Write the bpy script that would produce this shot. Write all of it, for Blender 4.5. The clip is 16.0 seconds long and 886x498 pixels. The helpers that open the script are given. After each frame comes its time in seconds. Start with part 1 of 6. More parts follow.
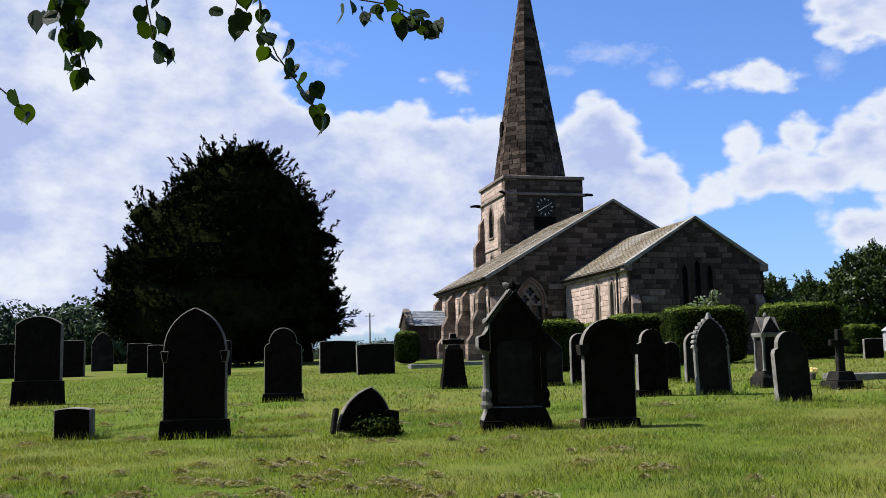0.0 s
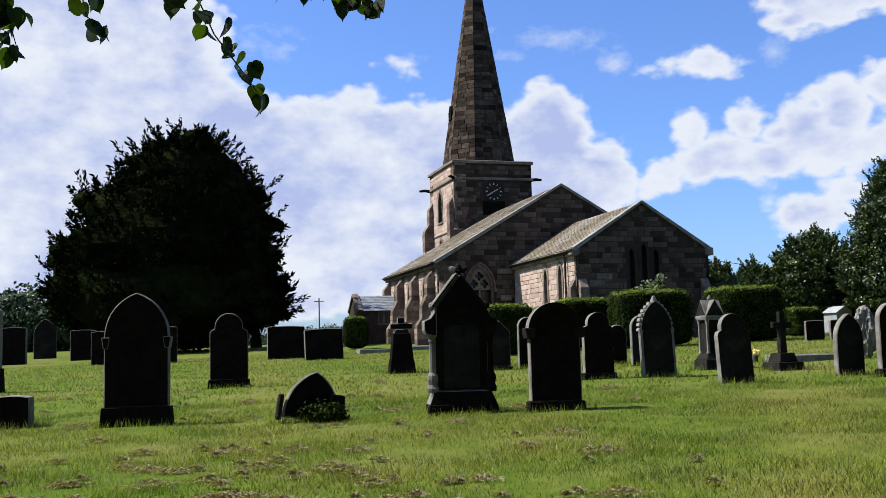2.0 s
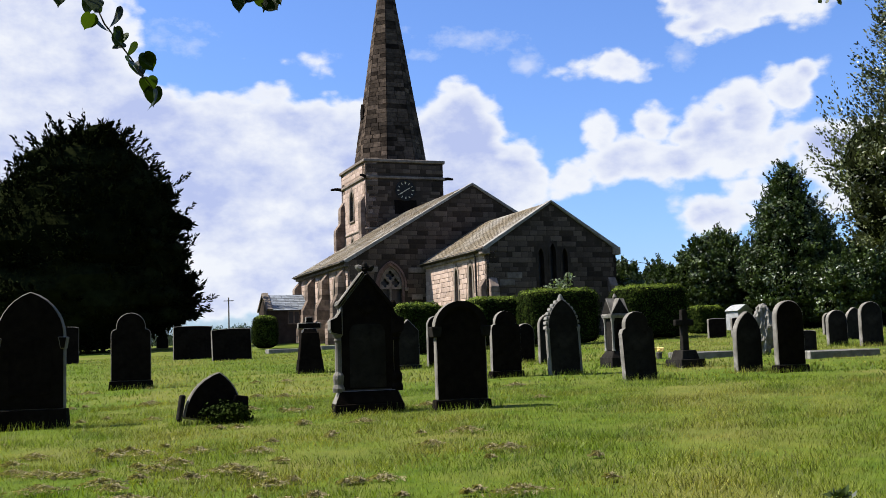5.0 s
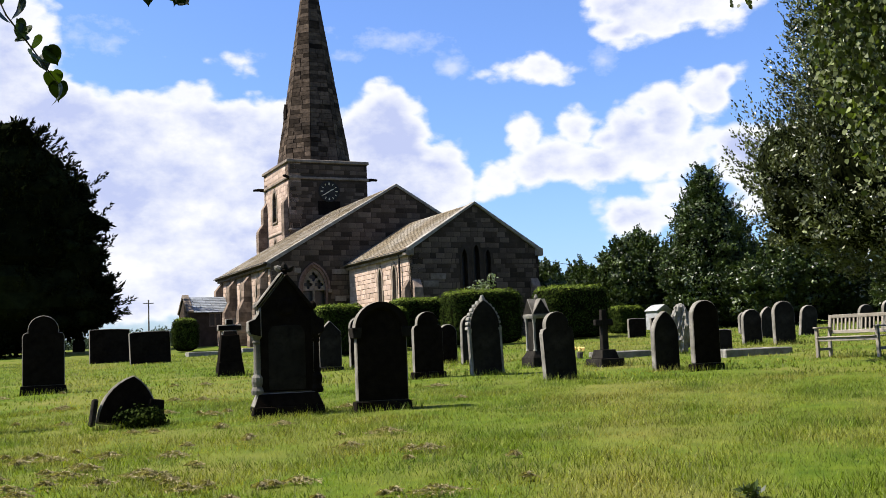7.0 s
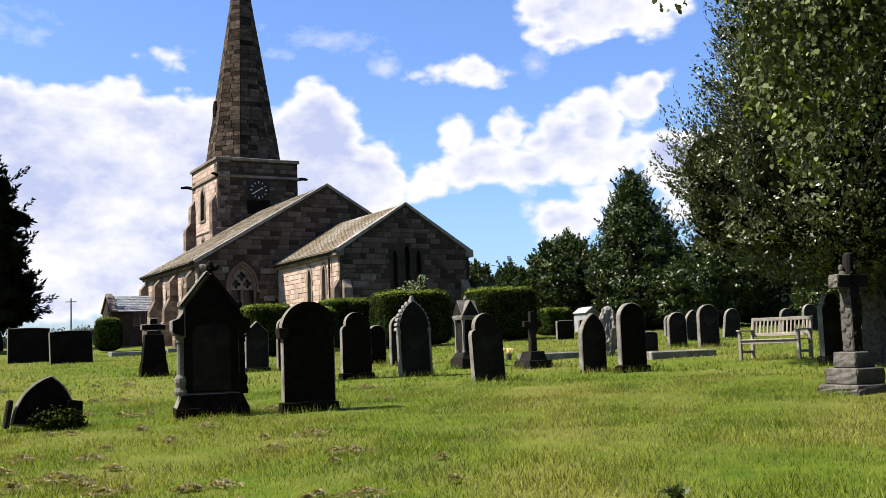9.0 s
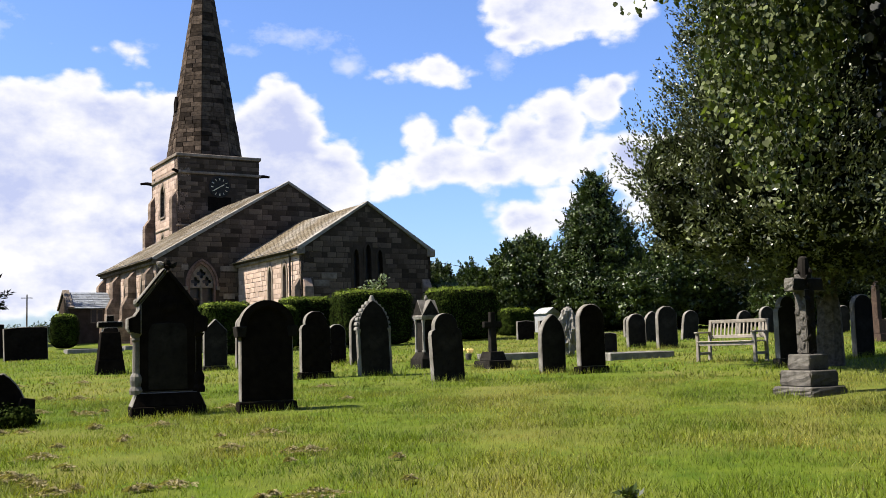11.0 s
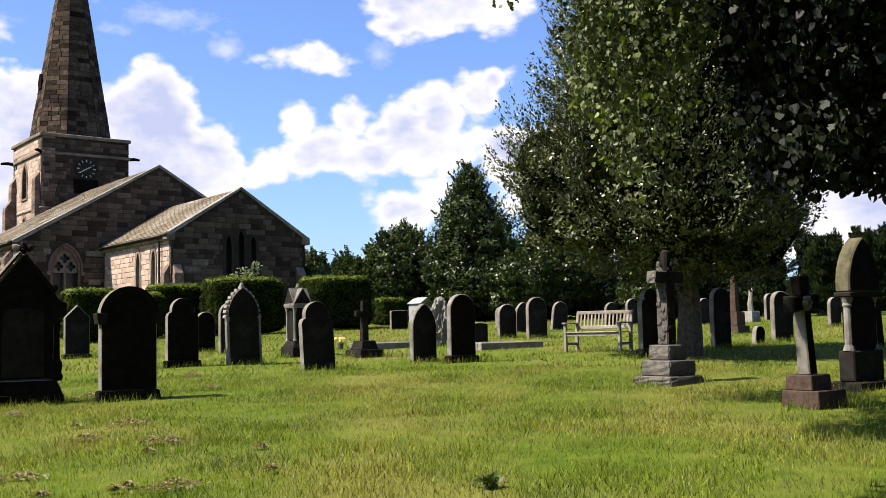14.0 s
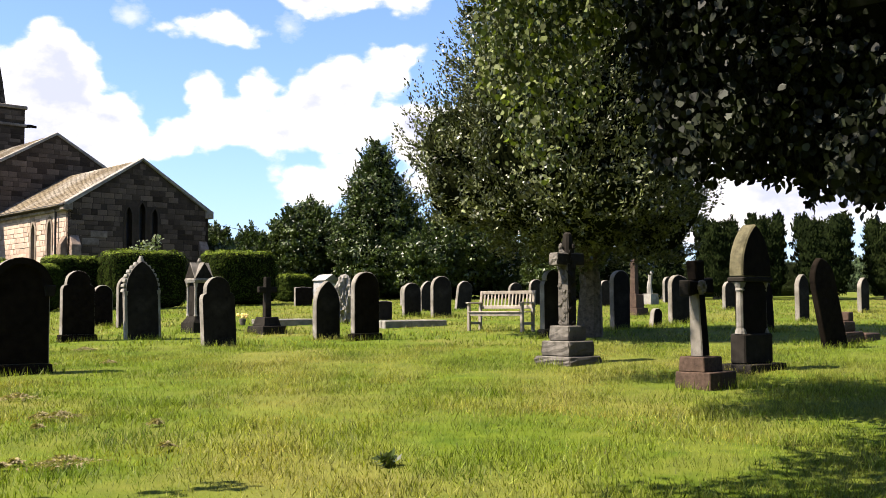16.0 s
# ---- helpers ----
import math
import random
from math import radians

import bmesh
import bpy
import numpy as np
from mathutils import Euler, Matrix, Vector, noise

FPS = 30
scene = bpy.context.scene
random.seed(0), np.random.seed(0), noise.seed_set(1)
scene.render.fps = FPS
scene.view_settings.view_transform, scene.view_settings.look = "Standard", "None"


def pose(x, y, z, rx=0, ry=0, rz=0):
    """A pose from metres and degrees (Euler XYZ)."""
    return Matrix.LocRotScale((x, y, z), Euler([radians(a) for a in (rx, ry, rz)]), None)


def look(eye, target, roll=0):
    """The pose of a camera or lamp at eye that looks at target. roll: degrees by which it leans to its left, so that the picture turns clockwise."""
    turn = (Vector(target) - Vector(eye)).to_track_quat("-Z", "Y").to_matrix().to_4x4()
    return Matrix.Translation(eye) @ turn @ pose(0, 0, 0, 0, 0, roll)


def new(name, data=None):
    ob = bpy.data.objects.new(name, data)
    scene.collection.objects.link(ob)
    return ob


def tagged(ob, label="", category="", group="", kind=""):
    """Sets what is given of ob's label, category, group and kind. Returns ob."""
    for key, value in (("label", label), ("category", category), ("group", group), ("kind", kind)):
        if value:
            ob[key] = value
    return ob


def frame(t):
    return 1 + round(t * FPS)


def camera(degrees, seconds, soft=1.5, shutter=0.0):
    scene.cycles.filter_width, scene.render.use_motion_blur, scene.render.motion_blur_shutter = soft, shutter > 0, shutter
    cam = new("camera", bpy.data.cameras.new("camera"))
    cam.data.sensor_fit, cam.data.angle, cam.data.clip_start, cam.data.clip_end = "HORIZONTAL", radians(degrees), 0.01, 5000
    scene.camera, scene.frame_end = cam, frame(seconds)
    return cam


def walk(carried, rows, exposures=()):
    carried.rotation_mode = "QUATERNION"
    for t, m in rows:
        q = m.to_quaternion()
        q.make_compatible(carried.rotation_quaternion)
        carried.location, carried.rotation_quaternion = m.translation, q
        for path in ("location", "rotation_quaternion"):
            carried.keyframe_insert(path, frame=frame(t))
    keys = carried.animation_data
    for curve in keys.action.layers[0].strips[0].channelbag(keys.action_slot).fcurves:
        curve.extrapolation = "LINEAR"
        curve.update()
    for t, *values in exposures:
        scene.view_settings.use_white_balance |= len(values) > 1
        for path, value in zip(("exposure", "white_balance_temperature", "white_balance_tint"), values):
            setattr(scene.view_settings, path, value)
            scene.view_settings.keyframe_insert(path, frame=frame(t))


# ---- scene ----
cam = camera(46.8, 16.0, soft=0.85)
ROWS = [
    (0, -0.027, -0.053, 1.522, 0.52, 6.60, -1.08),
    (0.5, -0.017, -0.028, 1.523, -0.17, 6.66, -0.82),
    (1, 0.001, -0.030, 1.521, -1.19, 6.35, -0.55),
    (1.5, 0.019, 0.002, 1.516, -1.66, 5.71, -1.27),
    (2, 0.035, 0.022, 1.511, -2.27, 5.70, -1.50),
    (2.5, 0.049, 0.013, 1.518, -3.02, 5.80, -1.55),
    (3, 0.077, 0.009, 1.521, -3.92, 5.97, -1.58),
    (3.5, 0.091, 0.038, 1.506, -5.07, 5.79, -1.61),
    (4, 0.109, 0.060, 1.506, -5.59, 5.49, -1.60),
    (6.5, 0.200, 0.130, 1.492, -10.42, 5.57, -2.27),
    (7, 0.219, 0.136, 1.490, -11.35, 5.45, -2.27),
    (7.5, 0.218, 0.153, 1.492, -12.31, 5.71, -2.31),
    (8, 0.235, 0.162, 1.491, -13.26, 5.56, -2.17),
    (8.5, 0.244, 0.172, 1.491, -14.22, 5.32, -2.11),
    (9, 0.264, 0.235, 1.488, -15.23, 5.37, -1.99),
    (11.5, 0.310, 0.247, 1.494, -17.89, 5.20, -1.65),
    (12, 0.324, 0.238, 1.488, -18.59, 5.12, -1.78),
    (12.5, 0.345, 0.247, 1.487, -19.38, 5.06, -1.85),
    (13, 0.364, 0.245, 1.484, -20.99, 5.00, -1.85),
    (13.5, 0.393, 0.269, 1.490, -22.89, 4.79, -1.67),
    (14, 0.393, 0.249, 1.483, -24.22, 4.53, -1.19),
    (14.5, 0.404, 0.259, 1.477, -25.64, 3.83, -0.86),
    (15, 0.423, 0.252, 1.481, -27.04, 3.41, -0.67),
    (15.5, 0.426, 0.257, 1.487, -28.31, 3.43, -0.46),
    (16, 0.431, 0.247, 1.488, -29.41, 3.24, -0.29),
]
walk(cam, [(t, pose(x, y, z, 90 + pitch, 0, yaw) @ pose(0, 0, 0, 0, 0, roll)) for t, x, y, z, yaw, pitch, roll in ROWS],
     exposures=[(0.0, 1.10, 6050, 10), (4.0, 1.13, 6150, 10), (7.0, 1.36, 6500, 10), (12.5, 1.38, 6700, 11), (14.2, 1.44, 6850, 12), (15.2, 1.7, 7050, 13), (16.0, 1.80, 7150, 14)])

# ---- light: sun high in the south, summer sky with cumulus ----
SUN_EL, SUN_TURN = 53.0, 10.0
to_sun = Vector((-math.cos(radians(SUN_TURN)) * math.cos(radians(SUN_EL)), math.sin(radians(SUN_TURN)) * math.cos(radians(SUN_EL)), math.sin(radians(SUN_EL))))
sun = new("sun", bpy.data.lights.new("sun", "SUN"))
sun.data.energy, sun.data.angle, sun.data.color = 5.0, radians(0.5), (1.0, 0.95, 0.86)
sun.matrix_world = look((0, 0, 60), Vector((0, 0, 60)) - to_sun)

world = bpy.data.worlds.new("sky")
scene.world = world
world.use_nodes = True
wn, wl = world.node_tree.nodes, world.node_tree.links
wn.clear()


def wmath(op, a, b=None, c=None):
    n = wn.new("ShaderNodeMath")
    n.operation = op
    for i, v in enumerate((a, b, c)):
        if v is None:
            continue
        if isinstance(v, (int, float)):
            n.inputs[i].default_value = v
        else:
            wl.new(v, n.inputs[i])
    return n.outputs[0]


def wnoise(vec, scale, detail, rough=0.55):
    n = wn.new("ShaderNodeTexNoise")
    n.inputs["Scale"].default_value, n.inputs["Detail"].default_value, n.inputs["Roughness"].default_value = scale, detail, rough
    wl.new(vec, n.inputs["Vector"])
    return n.outputs["Fac"]


sky = wn.new("ShaderNodeTexSky")
sky.sky_type, sky.sun_disc = "NISHITA", False
sky.sun_elevation, sky.sun_rotation = radians(SUN_EL), math.atan2(to_sun.x, to_sun.y)
coord = wn.new("ShaderNodeTexCoord")
split = wn.new("ShaderNodeSeparateXYZ")
wl.new(coord.outputs["Generated"], split.inputs[0])
az = wmath("MULTIPLY", wmath("ARCTAN2", split.outputs[0], split.outputs[1]), 180 / math.pi)
el = wmath("MULTIPLY", wmath("ARCSINE", split.outputs[2]), 180 / math.pi)
flat = wn.new("ShaderNodeCombineXYZ")
wl.new(az, flat.inputs[0])
wl.new(wmath("MULTIPLY", el, 1.5), flat.inputs[1])
puff = wnoise(flat.outputs[0], 0.42, 9, 0.6)
broad = wnoise(flat.outputs[0], 0.06, 4)
wide = wnoise(flat.outputs[0], 0.16, 3)


def billow(scale, warp):
    """Rounded bosses, like the heads of cumulus: high in the middle of each cell."""
    bend = wn.new("ShaderNodeTexNoise")
    bend.inputs["Scale"].default_value, bend.inputs["Detail"].default_value = scale * 1.1, 3
    wl.new(flat.outputs[0], bend.inputs["Vector"])
    shift = wn.new("ShaderNodeVectorMath")
    shift.operation = "MULTIPLY_ADD"
    wl.new(bend.outputs["Color"], shift.inputs[0])
    shift.inputs[1].default_value = (warp, warp, 0)
    wl.new(flat.outputs[0], shift.inputs[2])
    cell = wn.new("ShaderNodeTexVoronoi")
    cell.feature = "SMOOTH_F1"
    cell.inputs["Scale"].default_value, cell.inputs["Smoothness"].default_value = scale, 0.35
    wl.new(shift.outputs[0], cell.inputs["Vector"])
    return wmath("SUBTRACT", 0.42, cell.outputs["Distance"])


# heaps of cumulus: azimuth, elevation, half width, half height, in degrees
HEAPS = [
    (-25, 6, 8, 6), (-21, 16, 12, 8), (-12, 9.5, 12, 5.6), (-3, 9.6, 9, 5.0), (-8, 4.5, 20, 2.6), (3.5, 11.0, 5.0, 3.0),
    (7.6, 9.8, 4.2, 4.2), (8.4, 13.0, 2.2, 1.8), (11.0, 9.2, 2.6, 2.6),
    (14.8, 9.3, 1.8, 1.3), (16.2, 11.3, 1.4, 1.4), (16.6, 9.9, 2.2, 1.5), (19.2, 11.6, 1.4, 1.5), (20.0, 9.9, 2.6, 1.5),
    (22.2, 11.3, 2.0, 1.6), (24.2, 12.0, 1.9, 1.8), (26.3, 13.0, 1.5, 1.5), (27.3, 13.9, 1.1, 0.9), (24.5, 10.0, 3.4, 1.7), (28.3, 9.7, 3.0, 1.7),
    (22.3, 6.8, 2.8, 1.2), (24.0, 7.8, 1.5, 1.0), (16.7, 15.0, 2.9, 0.95), (17.2, 15.5, 1.5, 0.8), (25.2, 18.4, 5.2, 2.2), (21.8, 16.8, 1.6, 0.8),
    (0.4, 15.9, 1.4, 0.7), (43, 8, 16, 5.0), (27, 3.4, 6, 0.8), (17.8, 10.3, 2.8, 1.6), (22.5, 10.5, 4.0, 1.5), (20.8, 11.0, 1.6, 1.3), (14.2, 8.9, 1.6, 1.0),
]
# thin torn shreds between them
SHREDS = [(8.7, 17.0, 2.5, 0.45), (12.3, 15.5, 1.1, 1.0), (6.2, 16.3, 1.2, 0.4), (20.9, 15.4, 0.8, 0.8), (-7.5, 17.0, 2.2, 0.8)]


def gather(rows, soft):
    total = None
    for a, e, w, h in rows:
        q = wmath("ADD", wmath("POWER", wmath("ABSOLUTE", wmath("DIVIDE", wmath("SUBTRACT", az, a), w)), 2.0),
                  wmath("POWER", wmath("ABSOLUTE", wmath("DIVIDE", wmath("SUBTRACT", el, e), h)), 2.0))
        q = wmath("MULTIPLY", wmath("SUBTRACT", 1.0, wmath("SQRT", q)), min(w, h))
        total = q if total is None else wmath("SMOOTH_MAX", total, q, soft)
    return total


heap = gather(HEAPS, 0.2)
# fair-weather cloud over the rest of the sky
rest = wmath("MULTIPLY", wmath("SUBTRACT", broad, 0.60), 12.0)
away = wmath("GREATER_THAN", wmath("ABSOLUTE", wmath("SUBTRACT", az, 13)), 48)
heap = wmath("MAXIMUM", heap, wmath("ADD", wmath("MULTIPLY", rest, away), wmath("MULTIPLY", wmath("SUBTRACT", away, 1.0), 9.0)))
bosses = wmath("ADD", wmath("MULTIPLY", billow(0.5, 0.9), 0.85), wmath("MULTIPLY", billow(1.25, 0.5), 0.45))
rough_edge = wmath("ADD", wmath("MULTIPLY", wmath("SUBTRACT", puff, 0.5), 1.5), wmath("MULTIPLY", wmath("SUBTRACT", wide, 0.5), 1.3))
dens = wmath("ADD", heap, wmath("ADD", bosses, rough_edge))
cover = wn.new("ShaderNodeMapRange")
cover.interpolation_type = "SMOOTHSTEP"
cover.inputs["From Min"].default_value, cover.inputs["From Max"].default_value = -0.22, 0.42
wl.new(dens, cover.inputs["Value"])
shred = wn.new("ShaderNodeMapRange")
shred.inputs["From Min"].default_value, shred.inputs["From Max"].default_value, shred.inputs["To Max"].default_value = 0.0, 1.3, 0.5
wl.new(wmath("ADD", gather(SHREDS, 0.2), wmath("ADD", wmath("MULTIPLY", wmath("SUBTRACT", puff, 0.5), 4.2), wmath("MULTIPLY", wmath("SUBTRACT", wide, 0.5), 2.5))), shred.inputs["Value"])
covered = wmath("MAXIMUM", cover.outputs[0], shred.outputs[0])
# white heads, lavender in the depth of the cloud
lower = wn.new("ShaderNodeVectorMath")
lower.operation = "ADD"
wl.new(flat.outputs[0], lower.inputs[0])
lower.inputs[1].default_value = (-0.6, 1.3, 0)
puff_above = wnoise(lower.outputs[0], 0.17, 7, 0.58)
shade = wn.new("ShaderNodeMapRange")
shade.inputs["From Min"].default_value, shade.inputs["From Max"].default_value = 0.38, 0.60
wl.new(puff_above, shade.inputs["Value"])
depth = wn.new("ShaderNodeMapRange")
depth.interpolation_type = "SMOOTHSTEP"
depth.inputs["From Min"].default_value, depth.inputs["From Max"].default_value = 0.15, 1.3
wl.new(dens, depth.inputs["Value"])
tone = wn.new("ShaderNodeMix")
tone.data_type = "RGBA"
tone.inputs["A"].default_value, tone.inputs["B"].default_value = (0.86, 0.87, 0.90, 1), (0.48, 0.54, 0.79, 1)
wl.new(wmath("MULTIPLY", shade.outputs[0], depth.outputs[0]), tone.inputs["Factor"])
bg_sky, bg_cloud, blend, wout = wn.new("ShaderNodeBackground"), wn.new("ShaderNodeBackground"), wn.new("ShaderNodeMixShader"), wn.new("ShaderNodeOutputWorld")
haze = wn.new("ShaderNodeMix")
haze.data_type, haze.blend_type = "RGBA", "MULTIPLY"
haze.inputs["Factor"].default_value, haze.inputs["B"].default_value = 1.0, (0.72, 0.92, 1.35, 1)
wl.new(sky.outputs[0], haze.inputs["A"])
wl.new(haze.outputs["Result"], bg_sky.inputs["Color"])
bg_sky.inputs["Strength"].default_value = 0.065
wl.new(tone.outputs["Result"], bg_cloud.inputs["Color"])
bg_cloud.inputs["Strength"].default_value = 0.46
wl.new(covered, blend.inputs[0])
wl.new(bg_sky.outputs[0], blend.inputs[1])
wl.new(bg_cloud.outputs[0], blend.inputs[2])
wl.new(blend.outputs[0], wout.inputs[0])


# ---- materials ----
def material(name, low, high, scale=6.0, rough=0.9, bump=0.3, bump_scale=40.0, stain=None, stain_scale=1.2, stain_amount=0.5, vary=0.0, island=False, translucent=0.0, spec=0.3, sheen=None):
    """Two colours mixed by fine noise, a broad stain over them, fine relief; vary: brightness from piece to piece."""
    m = bpy.data.materials.new(name)
    m.use_nodes = True
    nt = m.node_tree
    n, l = nt.nodes, nt.links
    b = n["Principled BSDF"]
    b.inputs["Roughness"].default_value = rough
    b.inputs["Specular IOR Level"].default_value = spec
    tc = n.new("ShaderNodeTexCoord")
    where = tc.outputs["Object"]

    def ntex(s, d):
        t = n.new("ShaderNodeTexNoise")
        t.inputs["Scale"].default_value, t.inputs["Detail"].default_value, t.inputs["Roughness"].default_value = s, d, 0.6
        l.new(where, t.inputs["Vector"])
        return t.outputs["Fac"]

    def mix(fac, a, c, blend_type="MIX"):
        x = n.new("ShaderNodeMix")
        x.data_type, x.blend_type = "RGBA", blend_type
        for sock, v in (("Factor", fac), ("A", a), ("B", c)):
            if isinstance(v, tuple):
                x.inputs[sock].default_value = (*v, 1)
            elif isinstance(v, (int, float)):
                x.inputs[sock].default_value = v
            else:
                l.new(v, x.inputs[sock])
        return x.outputs["Result"]

    def ramp(v, lo, hi, a=0.0, c=1.0):
        r = n.new("ShaderNodeMapRange")
        r.inputs["From Min"].default_value, r.inputs["From Max"].default_value = lo, hi
        r.inputs["To Min"].default_value, r.inputs["To Max"].default_value = a, c
        l.new(v, r.inputs["Value"])
        return r.outputs[0]

    col = mix(ramp(ntex(scale, 6), 0.3, 0.7), low, high)
    if stain:
        col = mix(ramp(ntex(stain_scale, 4), 0.42, 0.68, 0.0, stain_amount), col, stain)
    if vary:
        if island:
            g = n.new("ShaderNodeNewGeometry")
            rnd = g.outputs["Random Per Island"]
        else:
            g = n.new("ShaderNodeObjectInfo")
            rnd = g.outputs["Random"]
        hs = n.new("ShaderNodeHueSaturation")
        l.new(ramp(rnd, 0, 1, 1 - vary, 1 + vary), hs.inputs["Value"])
        l.new(col, hs.inputs["Color"])
        col = hs.outputs["Color"]
    l.new(col, b.inputs["Base Color"])
    if bump:
        bp = n.new("ShaderNodeBump")
        bp.inputs["Strength"].default_value, bp.inputs["Distance"].default_value = bump, 0.02
        l.new(ntex(bump_scale, 5), bp.inputs["Height"])
        l.new(bp.outputs[0], b.inputs["Normal"])
    if translucent:
        tr, ms = n.new("ShaderNodeBsdfTranslucent"), n.new("ShaderNodeMixShader")
        l.new(mix(1.0, col, (1.6, 1.9, 0.5), "MULTIPLY"), tr.inputs["Color"])
        ms.inputs[0].default_value = translucent
        l.new(b.outputs[0], ms.inputs[1])
        l.new(tr.outputs[0], ms.inputs[2])
        l.new(ms.outputs[0], n["Material Output"].inputs["Surface"])
    return m


M_GROUND = material("turf", (0.038, 0.066, 0.006), (0.085, 0.112, 0.011), 3.0, 1.0, 0.6, 60, (0.16, 0.125, 0.042), 0.45, 0.5, spec=0.05)
M_BLADE = material("grass_blade", (0.046, 0.078, 0.006), (0.146, 0.172, 0.019), 0.8, 0.6, 0, 1, (0.225, 0.165, 0.05), 0.5, 0.6, 0.7, True, 0.3, 0.25)
M_HAY = material("dry_clippings", (0.13, 0.108, 0.06), (0.29, 0.24, 0.15), 14, 1.0, 0.0, 50, spec=0.03, vary=0.4, island=True, translucent=0.2)
# fronts' shade is put into these two colours, on top of soot and weathering
M_SOOT_SHADE = material("sooty_sandstone_darkened_for_shade", (0.004, 0.0031, 0.0024), (0.010, 0.0077, 0.0059), 9, 0.95, 0.5, 55, (0.019, 0.0145, 0.0105), 2.2, 0.4, spec=0.02)
M_GREY = material("weathered_grey_stone_darkened_for_shade", (0.010, 0.0088, 0.0075), (0.031, 0.0275, 0.023), 8, 0.95, 0.5, 50, (0.008, 0.007, 0.006), 2.0, 0.75, spec=0.02)
M_PALE = material("pale_limestone", (0.14, 0.13, 0.11), (0.26, 0.245, 0.215), 7, 0.9, 0.5, 45, (0.06, 0.056, 0.048), 2.5, 0.6, spec=0.05)
M_PINK = material("brown_granite", (0.035, 0.024, 0.018), (0.085, 0.056, 0.042), 20, 0.8, 0.5, 60, (0.018, 0.014, 0.012), 2.5, 0.6, spec=0.05)
M_MOSS = material("mossy_stone", (0.055, 0.05, 0.03), (0.14, 0.125, 0.075), 9, 0.95, 0.5, 50, (0.03, 0.028, 0.02), 2.0, 0.6, spec=0.02)
# east walls use dark stones, south walls pale: shade and sun put into colour
M_ASHLAR_SHADE = material("old_sandstone_block_painted_shade", (0.044, 0.033, 0.024), (0.108, 0.079, 0.057), 5, 0.95, 0.5, 30, (0.026, 0.021, 0.017), 1.1, 0.65, 0.6, spec=0.03)
M_ASHLAR_SUN = material("sandstone_block_painted_sun", (0.31, 0.225, 0.175), (0.47, 0.36, 0.285), 5, 0.95, 0.4, 30, (0.19, 0.13, 0.10), 1.1, 0.6, 0.2, spec=0.03)
M_BUTT = material("buttress_sandstone", (0.12, 0.09, 0.068), (0.235, 0.178, 0.138), 5, 0.95, 0.4, 30, (0.05, 0.038, 0.03), 1.1, 0.6, 0.45, spec=0.03)
M_RUBBLE = material("small_sandstone_blocks", (0.044, 0.033, 0.024), (0.108, 0.079, 0.057), 5, 0.95, 0.5, 30, (0.026, 0.021, 0.017), 1.1, 0.65, 0.6, True, spec=0.03)
# stands for sunlight on the stones' sides, put into the colour
M_SUN_EDGE = material("pale_stone_painted_sun", (0.11, 0.10, 0.085), (0.235, 0.215, 0.185), 12, 0.95, 0.4, 55, (0.05, 0.046, 0.036), 3.0, 0.65, spec=0.02)
M_SPIRE = material("blackened_spire_stone", (0.03, 0.022, 0.016), (0.085, 0.062, 0.045), 5, 0.95, 0.5, 30, (0.016, 0.013, 0.011), 0.8, 0.7, 0.65, spec=0.02)
# same pairing for the wall cores: dark for shade, pale for sun
M_CORE = material("sandstone_wall_painted_shade", (0.03, 0.023, 0.017), (0.058, 0.043, 0.032), 3, 0.95, 0.5, 25, (0.022, 0.018, 0.015), 0.6, 0.6, spec=0.03)
M_CORE_SUN = material("pink_sandstone_wall_painted_sun", (0.25, 0.18, 0.135), (0.36, 0.27, 0.21), 3, 0.95, 0.4, 25, (0.10, 0.07, 0.05), 0.6, 0.5, spec=0.03)
M_TRIM = material("dressed_stone_trim", (0.12, 0.095, 0.075), (0.23, 0.19, 0.15), 5, 0.9, 0.4, 30, (0.04, 0.033, 0.026), 1.0, 0.65, 0.15, spec=0.03)
# paler than the trim: sun on the gable edges put into the colour
M_COPE = material("pale_coping_painted_sun", (0.15, 0.132, 0.112), (0.29, 0.27, 0.24), 5, 0.9, 0.4, 30, (0.12, 0.105, 0.085), 1.6, 0.6, spec=0.03)
M_SLATE = material("lichened_stone_slate", (0.088, 0.067, 0.042), (0.168, 0.136, 0.092), 2.5, 0.9, 0.4, 20, (0.24, 0.22, 0.19), 0.5, 0.7, 0.22, True, spec=0.05)
M_BLUE_SLATE = material("blue_grey_slate", (0.12, 0.13, 0.14), (0.19, 0.20, 0.215), 4, 0.6, 0.3, 20, vary=0.2, island=True)
M_GLASS = material("dark_leaded_glass", (0.008, 0.008, 0.009), (0.02, 0.02, 0.022), 9, 0.35, 0.3, 12, spec=0.5)
M_IRON = material("black_painted_iron", (0.012, 0.012, 0.012), (0.025, 0.024, 0.022), 9, 0.7, 0.2, 40, spec=0.1)
M_GILT = material("faded_gilt_numerals", (0.42, 0.37, 0.25), (0.55, 0.5, 0.36), 9, 0.5, 0.1, 40)
M_LEAD = material("lead_flashing", (0.18, 0.18, 0.18), (0.30, 0.30, 0.30), 6, 0.6, 0.2, 30)
M_TEAK = material("silvered_teak", (0.17, 0.148, 0.12), (0.31, 0.275, 0.23), 12, 0.8, 0.35, 70, (0.10, 0.088, 0.075), 3, 0.4, 0.2, spec=0.05)
M_BARK = material("grey_brown_bark", (0.035, 0.029, 0.022), (0.13, 0.11, 0.085), 12, 0.95, 0.8, 30, spec=0.03)
